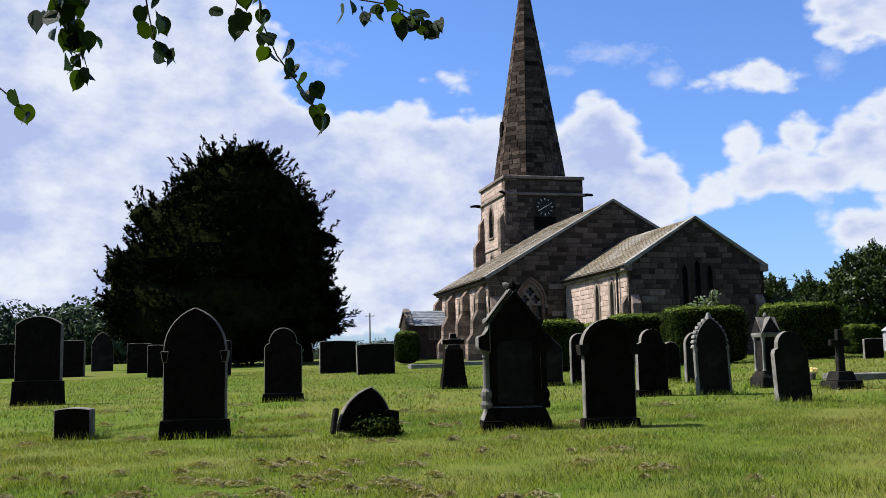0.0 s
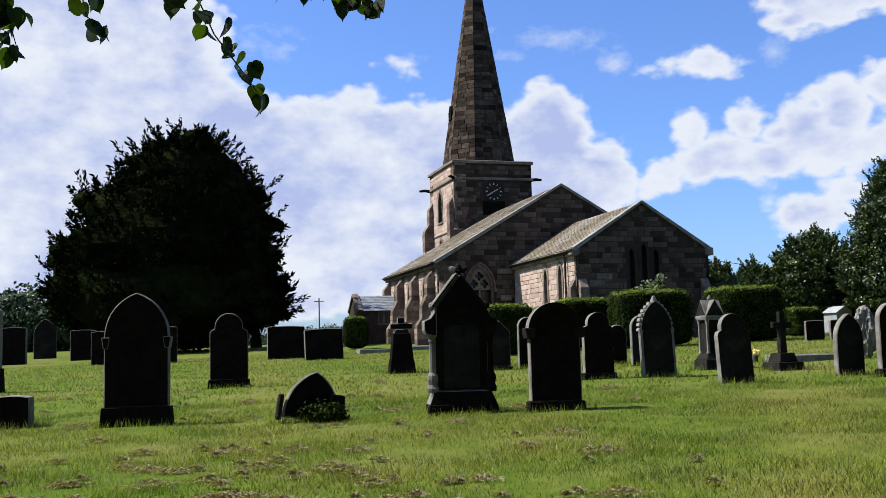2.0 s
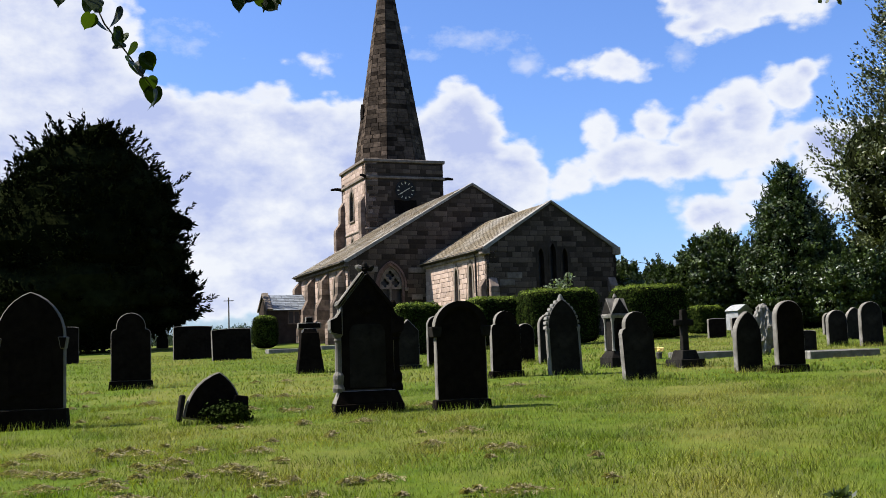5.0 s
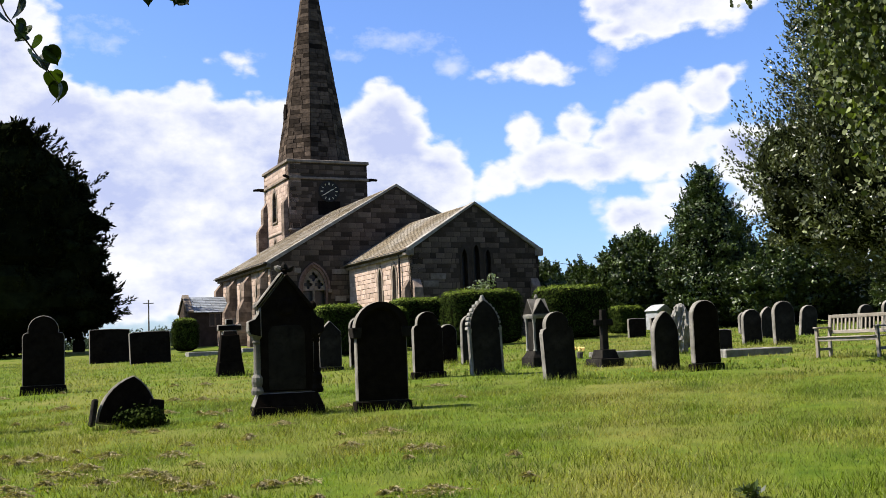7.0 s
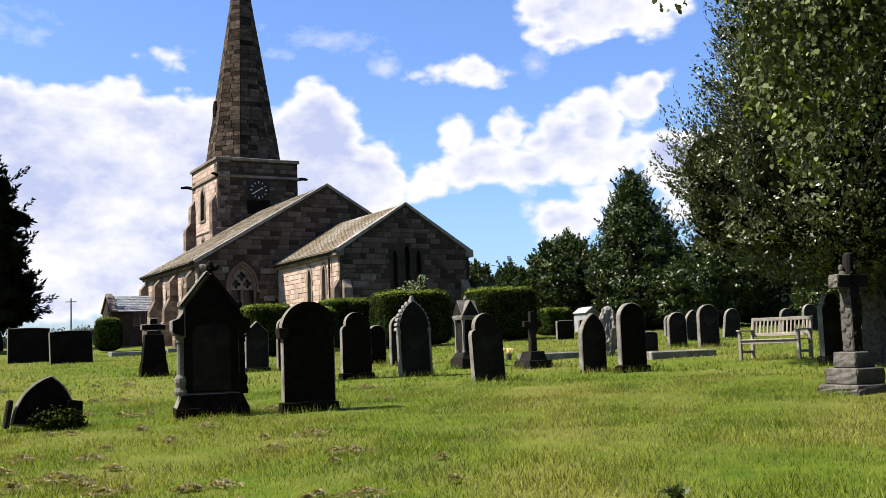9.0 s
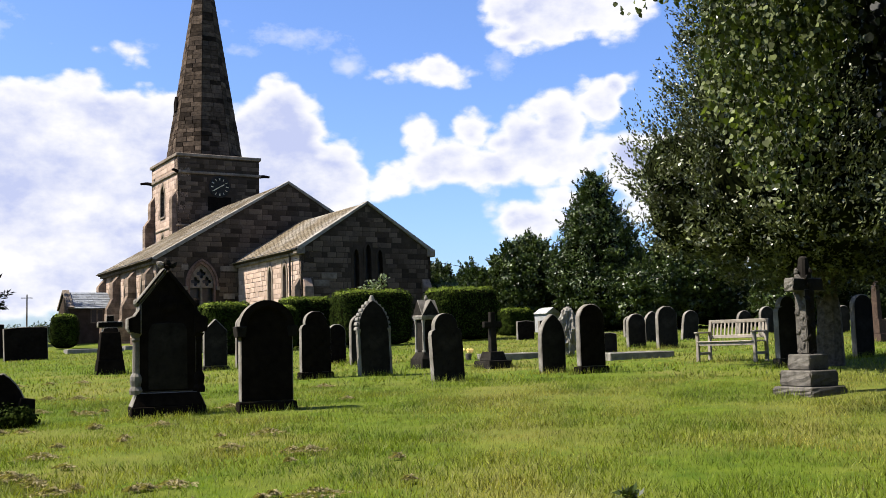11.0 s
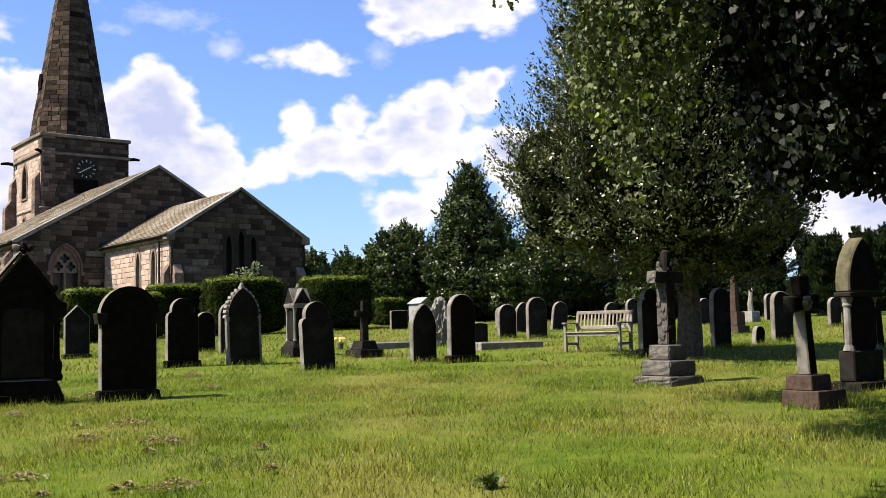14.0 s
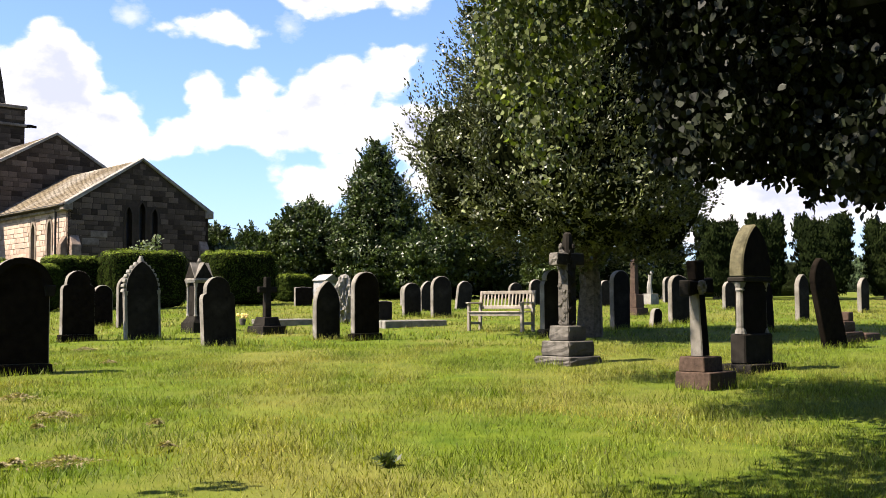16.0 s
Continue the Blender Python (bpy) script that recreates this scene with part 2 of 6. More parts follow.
# also colours the hearts of other trees and hedges, painting in inner shade
M_YEW = material("yew_needles_and_inner_shade", (0.003, 0.005, 0.002), (0.013, 0.015, 0.005), 2, 0.9, 0, 1, vary=0.5, island=True, spec=0.0)
# one plant in two colours: shade put into the sides, sun into the top
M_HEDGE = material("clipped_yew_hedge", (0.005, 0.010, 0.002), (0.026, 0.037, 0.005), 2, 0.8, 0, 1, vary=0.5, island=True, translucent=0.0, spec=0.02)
M_HEDGE_SUN = material("yew_hedge_top_painted_sun", (0.03, 0.05, 0.006), (0.13, 0.16, 0.02), 2, 0.7, 0, 1, vary=0.5, island=True, translucent=0.1, spec=0.05)
# brighter copy of the lime leaf, with sunlight put into its colour
M_FRINGE = material("lime_leaf_painted_sun", (0.01, 0.016, 0.005), (0.135, 0.155, 0.058), 2, 0.5, 0, 1, vary=0.6, island=True, translucent=0.2, spec=0.15)
M_SAP = material("pale_sapling_leaf", (0.09, 0.11, 0.06), (0.19, 0.21, 0.13), 4, 0.6, 0, 1, vary=0.4, island=True, translucent=0.2, spec=0.1)
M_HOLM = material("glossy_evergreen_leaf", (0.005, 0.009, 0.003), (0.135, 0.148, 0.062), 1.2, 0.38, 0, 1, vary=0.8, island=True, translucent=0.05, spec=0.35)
M_IYEW = material("irish_yew_needles", (0.003, 0.006, 0.002), (0.013, 0.019, 0.005), 2, 0.8, 0, 1, vary=0.45, island=True, spec=0.02)
# near-black copy of the lime leaf, with the canopy's shade put into its colour
M_CANOPY = material("lime_leaf_painted_shade", (0.002, 0.004, 0.001), (0.013, 0.017, 0.005), 2, 0.6, 0, 1, vary=0.8, island=True, translucent=0.03, spec=0.22)
# leaf colour darkened to hold the shade under the trees
M_SHRUB = material("shrub_leaf_painted_shade", (0.006, 0.010, 0.003), (0.018, 0.026, 0.007), 1.2, 0.6, 0, 1, vary=0.5, island=True, spec=0.05)
M_ROCK = material("rock_faced_grey_stone", (0.05, 0.045, 0.039), (0.15, 0.137, 0.118), 8, 0.95, 0.7, 35, (0.025, 0.022, 0.02), 2.0, 0.6, spec=0.02)
M_LEAF = material("broad_tree_leaf", (0.010, 0.019, 0.003), (0.052, 0.074, 0.016), 1.2, 0.42, 0, 1, vary=0.65, island=True, translucent=0.08, spec=0.3)
M_LIME = material("lime_leaf", (0.010, 0.018, 0.003), (0.034, 0.052, 0.007), 3, 0.5, 0.2, 60, vary=0.5, island=True, translucent=0.3, spec=0.15)
M_FAR = material("distant_woodland", (0.018, 0.03, 0.013), (0.042, 0.06, 0.024), 0.3, 0.9, 0, 1, vary=0.35, island=True, spec=0.1)
M_WHITE = material("white_paint", (0.70, 0.70, 0.68), (0.82, 0.82, 0.80), 6, 0.6, 0.1, 30)
M_REDSTONE = material("red_sandstone_tracery", (0.10, 0.062, 0.048), (0.19, 0.125, 0.10), 6, 0.95, 0.4, 30, (0.05, 0.036, 0.03), 1.4, 0.6, spec=0.03)
M_FLOWER = material("yellow_petals", (0.7, 0.45, 0.08), (0.85, 0.65, 0.3), 20, 0.7, 0.1, 30)


# ---- ground form and mesh helpers ----
def rise(x, y):
    """Height of the churchyard: it climbs gently to the church and levels out beyond."""
    p = max(0.01747 * x + 0.03492 * y, -0.5)
    return p if p < 1.9 else 1.9 + 0.7 * (1 - math.exp(-(p - 1.9) / 0.7))


def rise_np(x, y):
    p = np.maximum(0.01747 * x + 0.03492 * y, -0.5)
    return np.where(p < 1.9, p, 1.9 + 0.7 * (1 - np.exp(-(np.maximum(p, 1.9) - 1.9) / 0.7)))


def mesh_ob(name, me, mat, parent=None, label=""):
    me.materials.append(mat)
    ob = new(name, me)
    if parent is not None:
        ob.parent = parent
    if label:
        tagged(ob, label)
    return ob


def part(name, bm, mat, parent=None, label="", smooth=False):
    """One mesh object out of a bmesh, under a thing or a part."""
    me = bpy.data.meshes.new(name)
    bmesh.ops.recalc_face_normals(bm, faces=bm.faces)
    bm.to_mesh(me)
    bm.free()
    if smooth:
        me.polygons.foreach_set("use_smooth", [True] * len(me.polygons))
    return mesh_ob(name, me, mat, parent, label)


def quads(name, verts, k, mat, parent=None, label=""):
    """A mesh of separate faces of k corners each, from an array of corners."""
    n = len(verts) // k
    me = bpy.data.meshes.new(name)
    me.vertices.add(len(verts))
    me.vertices.foreach_set("co", np.ascontiguousarray(verts, dtype=np.float32).ravel())
    me.loops.add(n * k)
    me.loops.foreach_set("vertex_index", np.arange(n * k, dtype=np.int32))
    me.polygons.add(n)
    me.polygons.foreach_set("loop_start", np.arange(0, n * k, k, dtype=np.int32))
    me.update(calc_edges=True)
    return mesh_ob(name, me, mat, parent, label)


def thing(name, x, y, turn, label, category, group="", z=None, lean=(0, 0)):
    ob = new(name)
    ob.empty_display_size = 0.2
    ob.matrix_basis = pose(x, y, rise(x, y) if z is None else z, lean[0], lean[1], turn)
    return tagged(ob, label, category, group)


def prism(pts, y0, y1, bm=None, bevel=0.012):
    """An outline in x and z drawn from y0 to y1, its edges eased."""
    own = bmesh.new()
    front = [own.verts.new((x, y0, z)) for x, z in pts]
    back = [own.verts.new((x, y1, z)) for x, z in pts]
    own.faces.new(front)
    own.faces.new(back[::-1])
    n = len(pts)
    for i in range(n):
        own.faces.new((front[i], back[i], back[(i + 1) % n], front[(i + 1) % n]))
    bmesh.ops.recalc_face_normals(own, faces=own.faces)
    if bevel:
        edges = [e for e in own.edges if len(e.link_faces) == 2 and e.calc_face_angle(0) > 0.6]
        bmesh.ops.bevel(own, geom=edges, offset=bevel, segments=1, affect="EDGES", clamp_overlap=True)
    if bm is None:
        return own
    me = bpy.data.meshes.new("t")
    own.to_mesh(me)
    own.free()
    bm.from_mesh(me)
    bpy.data.meshes.remove(me)
    return bm


def box(x0, x1, y0, y1, z0, z1, bm=None, bevel=0.012):
    return prism([(x0, z0), (x1, z0), (x1, z1), (x0, z1)], y0, y1, bm, bevel)


def taper(x, y, z0, z1, w0, d0, w1, d1, bm=None, bevel=0.01):
    """A block whose top differs in size from its foot."""
    bm = bm or bmesh.new()
    lo = [bm.verts.new((x + sx * w0 / 2, y + sy * d0 / 2, z0)) for sx, sy in ((-1, -1), (1, -1), (1, 1), (-1, 1))]
    hi = [bm.verts.new((x + sx * w1 / 2, y + sy * d1 / 2, z1)) for sx, sy in ((-1, -1), (1, -1), (1, 1), (-1, 1))]
    fs = [bm.faces.new(lo[::-1]), bm.faces.new(hi)] + [bm.faces.new((lo[i], lo[(i + 1) % 4], hi[(i + 1) % 4], hi[i])) for i in range(4)]
    if bevel:
        bmesh.ops.bevel(bm, geom=list({e for f in fs for e in f.edges}), offset=bevel, segments=1, affect="EDGES")
    return bm


def turned(rings, x=0, y=0, sides=12, bm=None):
    """A turned shape: radius and height of each ring."""
    bm = bm or bmesh.new()
    loops = [[bm.verts.new((x + r * math.cos(2 * math.pi * i / sides), y + r * math.sin(2 * math.pi * i / sides), z)) for i in range(sides)] for r, z in rings]
    for a, b in zip(loops, loops[1:]):
        for i in range(sides):
            bm.faces.new((a[i], a[(i + 1) % sides], b[(i + 1) % sides], b[i]))
    bm.faces.new(loops[0][::-1])
    bm.faces.new(loops[-1])
    return bm


def tube(points, radii, sides=7, bm=None):
    """A limb through points in space."""
    bm = bm or bmesh.new()
    loops = []
    for i, (p, r) in enumerate(zip(points, radii)):
        p = Vector(p)
        d = Vector(points[min(i + 1, len(points) - 1)]) - Vector(points[max(i - 1, 0)])
        a = d.normalized().orthogonal().normalized() if abs(d.normalized().x) > 0.9 else d.normalized().cross(Vector((1, 0, 0))).normalized()
        b = d.normalized().cross(a)
        loops.append([bm.verts.new(p + r * (math.cos(2 * math.pi * k / sides) * a + math.sin(2 * math.pi * k / sides) * b)) for k in range(sides)])
    for a, b in zip(loops, loops[1:]):
        for i in range(sides):
            bm.faces.new((a[i], a[(i + 1) % sides], b[(i + 1) % sides], b[i]))
    bm.faces.new(loops[0][::-1])
    bm.faces.new(loops[-1])
    return bm


# ---- ground ----
def build_ground():
    rng = np.random.default_rng(3)
    s = np.linspace(-1, 1, 191)
    xs = 10 + 2.2 * np.sinh(s * 7.6)
    ys = 18 + 2.2 * np.sinh(s * 7.6)
    gx, gy = np.meshgrid(xs, ys)
    z = rise_np(gx, gy)
    near = np.exp(-((gx - 8) ** 2 + (gy - 18) ** 2) / 900)
    z = z + near * (0.012 * np.sin(gx * 1.7 + gy * 0.6) + 0.012 * np.sin(gy * 2.3 - gx * 0.9)) - 0.012
    n = len(s)
    verts = np.stack([gx, gy, z], -1).reshape(-1, 3)
    idx = np.arange(n * n).reshape(n, n)
    faces = np.stack([idx[:-1, :-1], idx[:-1, 1:], idx[1:, 1:], idx[1:, :-1]], -1).reshape(-1, 4)
    me = bpy.data.meshes.new("ground")
    me.from_pydata(verts.tolist(), [], faces.tolist())
    me.polygons.foreach_set("use_smooth", [True] * len(me.polygons))
    tagged(mesh_ob("ground", me, M_GROUND), "sunlit mown churchyard turf with dry yellow patches", "ground", kind="structure")


build_ground()


# ---- the church: local x along the east wall, y along the axis to the west, z from its ground ----
church = new("church")
church.matrix_basis = pose(7.787, 45.515, 1.5, 0, 0, 14)
tagged(church, "medieval sandstone parish church with west tower, stone spire and slate roofs", "church")
RNG = random.Random(7)


def arch_pts(cx, half, z0, spring, top, n=6):
    """A pointed opening's outline, from its foot at the left round to the foot at the right."""
    h = top - spring
    pts = [(cx - half, z0), (cx - half, spring)]
    r = (h * h + half * half) / (2 * half)
    for i in range(1, n):
        a = math.asin(min(1, h / r)) * i / n
        pts.append((cx - half + r - r * math.cos(a), spring + r * math.sin(a)))
    pts.append((cx, top))
    for x, z in pts[-2:1:-1]:
        pts.append((2 * cx - x, z))
    pts += [(cx + half, spring), (cx + half, z0)]
    return pts


def holed(outline, holes, depth):
    """A wall with openings right through it; it stands in x and z, its face at y = 0, its back at y = depth."""
    bm = bmesh.new()
    rings = []
    for pts in [outline] + holes:
        vs = [bm.verts.new((x, 0, z)) for x, z in pts]
        rings.append([bm.edges.new((vs[i], vs[(i + 1) % len(vs)])) for i in range(len(vs))])
    bmesh.ops.triangle_fill(bm, use_beauty=True, use_dissolve=False, edges=[e for r in rings for e in r])
    faces = bm.faces[:]
    ext = bmesh.ops.extrude_face_region(bm, geom=faces, use_keep_orig=True)
    bmesh.ops.translate(bm, verts=[v for v in ext["geom"] if isinstance(v, bmesh.types.BMVert)], vec=(0, depth, 0))
    return bm


BLOCKS = {}


def block_mesh(w, h, depth, mat):
    """Shared meshes for wall stones of a few widths."""
    key = (round(w, 2), round(h, 2), mat.name)
    if key not in BLOCKS:
        bm = box(-key[0] / 2, key[0] / 2, -depth, 0.0, -key[1] / 2, key[1] / 2, None, 0.012)
        me = bpy.data.meshes.new("block")
        bm.to_mesh(me)
        bm.free()
        me.materials.append(mat)
        BLOCKS[key] = me
    return BLOCKS[key]


def lay_blocks(parent, x0, x1, z0, z1, course, mean, mat, inside, most=300, proud=0.02):
    """Courses of squared stones on a wall's face, each an object, the rest joined; inside(x, z) tells where the wall is."""
    count, z, rest = 0, z0, None
    while z + course * 0.8 <= z1 + 1e-6:
        h = round(course * RNG.choice((0.8, 1.0, 1.0, 1.15)), 3)
        x = x0 - RNG.random() * 0.3
        while x < x1:
            w = round(mean * RNG.choice((0.55, 0.75, 0.9, 1.0, 1.2, 1.45)), 2)
            ok = all(inside(x + a * w, z + c * h) for a in (0.02, 0.5, 0.98) for c in (0.03, 0.97))
            if not ok and RNG.random() < 0.8:
                w = round(mean * 0.4, 2)
                ok = all(inside(x + a * w, z + c * h) for a in (0.02, 0.5, 0.98) for c in (0.03, 0.97))
            if ok and RNG.random() < 0.97:
                if count < most:
                    ob = new("block", block_mesh(w - 0.015, h - 0.015, proud, mat))
                    ob.parent = parent
                    ob.location = (x + w / 2, -RNG.random() * 0.012, z + h / 2)
                else:
                    rest = box(x + 0.008, x + w - 0.008, -proud - RNG.random() * 0.012, 0, z + 0.008, z + h - 0.008, rest, 0)
                count += 1
            x += w
        z += h
    if rest is not None:
        tagged(part("stonework", rest, M_RUBBLE, parent), kind="stuff")


def buttress(prof, half, m, mat, label=""):
    """A stepped buttress: its weathered outline, with the courses of its stones proud of it."""
    b = part("buttress", prism(prof, -half, half, None, 0.015), mat, church, label)
    b.matrix_basis = m
    z, zt = prof[0][1] + 0.3, max(q[1] for q in prof)
    while z < zt - 0.3:
        h = RNG.choice((0.24, 0.28, 0.33))
        reach = 0.0
        for zz in (z, z + h):
            for (xa, za), (xb, zb) in zip(prof[1:], prof[2:]):
                if min(za, zb) <= zz <= max(za, zb) and zb != za:
                    xx = xa + (xb - xa) * (zz - za) / (zb - za)
                    reach = xx if zz == z else min(reach, xx)
        if reach > 0.12:
            part("block", box(0.02, reach + 0.012, -half - 0.012, half + 0.012, z + 0.008, z + h - 0.008, None, 0.01), mat, b)
        z += h
    return b


def wall(name, outline, holes, depth, m, mat, label=""):
    ob = part(name, holed(outline, holes, depth), mat, church, label)
    ob.matrix_basis = m
    return ob


def in_poly(pts):
    def test(x, z):
        c, j = False, len(pts) - 1
        for i in range(len(pts)):
            (xi, zi), (xj, zj) = pts[i], pts[j]
            if (zi > z) != (zj > z) and x < (xj - xi) * (z - zi) / (zj - zi) + xi:
                c = not c
            j = i
        return c
    return test


def clear_of(outline, holes, margin=0.0):
    tests = [in_poly(h) for h in holes]
    body = in_poly(outline)
    return lambda x, z: body(x, z) and not any(t(x, z) for t in tests)


def lancet(parent, cx, half, z0, spring, top, y, surround=0.12, mat=None):
    """A window: stone surround, dark leaded pane behind, sill. Lies in the wall's own plane."""
    frame_bm = bmesh.new()
    outer, inner = arch_pts(cx, half + surround, z0, spring, top + surround * 1.3), arch_pts(cx, half, z0, spring, top)
    n = len(outer)
    rows = [[frame_bm.verts.new((p[0], yy, p[1])) for p in pts] for yy, pts in ((-0.035, outer), (-0.035, inner), (0.16, inner), (0.0, outer))]
    for a, b in ((0, 1), (1, 2), (3, 0)):
        for i in range(n - 1):
            frame_bm.faces.new((rows[a][i], rows[a][i + 1], rows[b][i + 1], rows[b][i]))
    win = part("window", frame_bm, mat or M_TRIM, parent, "pointed lancet window with dressed stone surround")
    pane = bmesh.new()
    pane.faces.new([pane.verts.new((p[0], y, p[1])) for p in arch_pts(cx, half + 0.03, z0, spring, top + 0.03)])
    part("pane", pane, M_GLASS, win, "dark leaded glass")
    part("sill", box(cx - half - surround, cx + half + surround, -0.07, 0.12, z0 - 0.12, z0, None, 0.015), mat or M_TRIM, win)
    return win


def roof_slope(parent, x0, x1, corner_lo, corner_hi, run, mat, name, rows=14, wide=0.42, label=""):
    """Slates in stepped courses on a slope from corner_lo up to corner_hi, running by the vector run; one joined part."""
    lo, hi, run = Vector(corner_lo), Vector(corner_hi), Vector(run)
    up, along = hi - lo, run.normalized()
    nrm = along.cross(up).normalized()
    if nrm.z < 0:
        nrm = -nrm
    rng = random.Random(5)
    vs = []
    step, length = up / rows, run.length
    for r in range(rows):
        s = -wide * rng.random()
        while s < length:
            w = wide * rng.uniform(0.7, 1.3)
            a, b = max(s, 0) + 0.006, min(s + w, length) - 0.006
            if b > a + 0.02:
                p = lo + step * r - step * 0.25
                q = lo + step * (r + 1)
                t0, t1 = nrm * (0.034 + rng.random() * 0.01), nrm * 0.02
                c = [p + along * a + t0, p + along * b + t0, q + along * b + t1, q + along * a + t1]
                vs += c
                vs += [p + along * a, p + along * b, c[1], c[0]]
            s += w
    return tagged(quads(name, np.array([tuple(v) for v in vs]), 4, mat, parent, label), kind="stuff")


def build_chancel():
    W, EAVE, APEX, L = 6.7, 4.45, 6.55, 8.0
    east = [(0, -0.6), (W, -0.6), (W, EAVE), (W / 2, APEX), (0, EAVE)]
    lights = [(2.75, 0.14, 4.05, 4.45), (3.37, 0.15, 4.25, 4.68), (3.98, 0.14, 4.05, 4.45)]
    holes = [arch_pts(c, h, 2.3, s, t) for c, h, s, t in lights]
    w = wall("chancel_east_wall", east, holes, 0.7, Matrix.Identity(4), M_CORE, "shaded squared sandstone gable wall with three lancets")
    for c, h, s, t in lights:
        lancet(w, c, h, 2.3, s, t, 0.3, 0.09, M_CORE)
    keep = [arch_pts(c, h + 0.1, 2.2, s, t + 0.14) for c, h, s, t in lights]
    lay_blocks(w, 0, W, -0.4, APEX, 0.25, 0.5, M_ASHLAR_SHADE, clear_of(east, keep), 300, 0.012)
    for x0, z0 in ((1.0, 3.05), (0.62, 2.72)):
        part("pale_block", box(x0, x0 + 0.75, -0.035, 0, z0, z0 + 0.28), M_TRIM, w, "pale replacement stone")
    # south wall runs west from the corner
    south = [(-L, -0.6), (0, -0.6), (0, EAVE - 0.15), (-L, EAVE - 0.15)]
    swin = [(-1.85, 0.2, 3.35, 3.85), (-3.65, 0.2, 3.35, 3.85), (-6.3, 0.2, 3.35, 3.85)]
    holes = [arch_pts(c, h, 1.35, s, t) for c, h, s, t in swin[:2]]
    ws = wall("chancel_south_wall", south, holes, 0.6, pose(0, 0, 0, 0, 0, -90), M_CORE_SUN, "sunlit pink sandstone wall with two lancets")
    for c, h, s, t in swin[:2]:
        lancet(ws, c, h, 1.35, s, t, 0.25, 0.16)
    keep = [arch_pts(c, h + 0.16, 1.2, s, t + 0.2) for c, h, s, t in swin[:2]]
    lay_blocks(ws, -L, -0.05, 0.2, EAVE - 0.25, 0.25, 0.46, M_ASHLAR_SUN, clear_of(south, keep), 290, 0.012)
    wn_ = wall("chancel_north_wall", [(0, -0.6), (L, -0.6), (L, EAVE - 0.15), (0, EAVE - 0.15)], [], 0.6, pose(W, 0, 0, 0, 0, 90), M_CORE)
    # corner buttresses, set square to the walls, with weathered offsets
    for x, y, turn in ((0.28, 0, 0), (W - 0.28, 0, 0), (0, 0.28, -90)):
        buttress([(0, -0.6), (0.4, -0.6), (0.4, 1.5), (0.26, 1.8), (0.26, 2.7), (0, 3.1)], 0.2, pose(x, y, 0, 0, 0, turn - 90), M_BUTT)
    # eaves course, gutter and roof
    part("eaves_course", box(-0.16, 0.02, -0.1, L, EAVE - 0.32, EAVE - 0.1, None, 0.03), M_TRIM, church)
    part("gutter", box(-0.30, -0.17, -0.1, L, EAVE - 0.14, EAVE - 0.02, None, 0.03), M_IRON, church, "black cast-iron gutter")
    roof = part("chancel_roof", prism([(-0.28, EAVE - 0.12), (W / 2, APEX + 0.02), (W + 0.28, EAVE - 0.12), (W + 0.2, EAVE - 0.2), (W / 2, APEX - 0.1), (-0.2, EAVE - 0.2)], 0.3, L, None, 0), M_CORE, church, "slate roof with yellow lichen")
    for sgn in (1, -1):
        x = -0.3 if sgn > 0 else W + 0.3
        roof_slope(roof, 0, 0, (x, 0.3, EAVE - 0.1), (W / 2, 0.3, APEX + 0.05), (0, L - 0.3, 0), M_SLATE, "slate_covering", 24)
    # gable coping with kneelers
    for sgn in (1, -1):
        def fx(x):
            return x if sgn > 0 else W - x
        pts = [(fx(-0.2), EAVE + 0.02), (fx(W / 2), APEX + 0.14), (fx(W / 2), APEX + 0.02), (fx(-0.02), EAVE - 0.08), (fx(-0.2), EAVE - 0.08)]
        part("coping", prism(pts, -0.12, 0.32, None, 0.015), M_COPE, church)
        part("kneeler", box(min(fx(-0.24), fx(0.18)), max(fx(-0.24), fx(0.18)), -0.1, 0.34, EAVE - 0.3, EAVE + 0.06, None, 0.03), M_TRIM, church)
    pipe = turned([(0.05, 0.0), (0.05, EAVE - 0.25), (0.11, EAVE - 0.22), (0.11, EAVE - 0.02)], -0.13, 0.95, 8)
    part("downpipe", pipe, M_IRON, church, "black cast-iron downpipe with hopper")


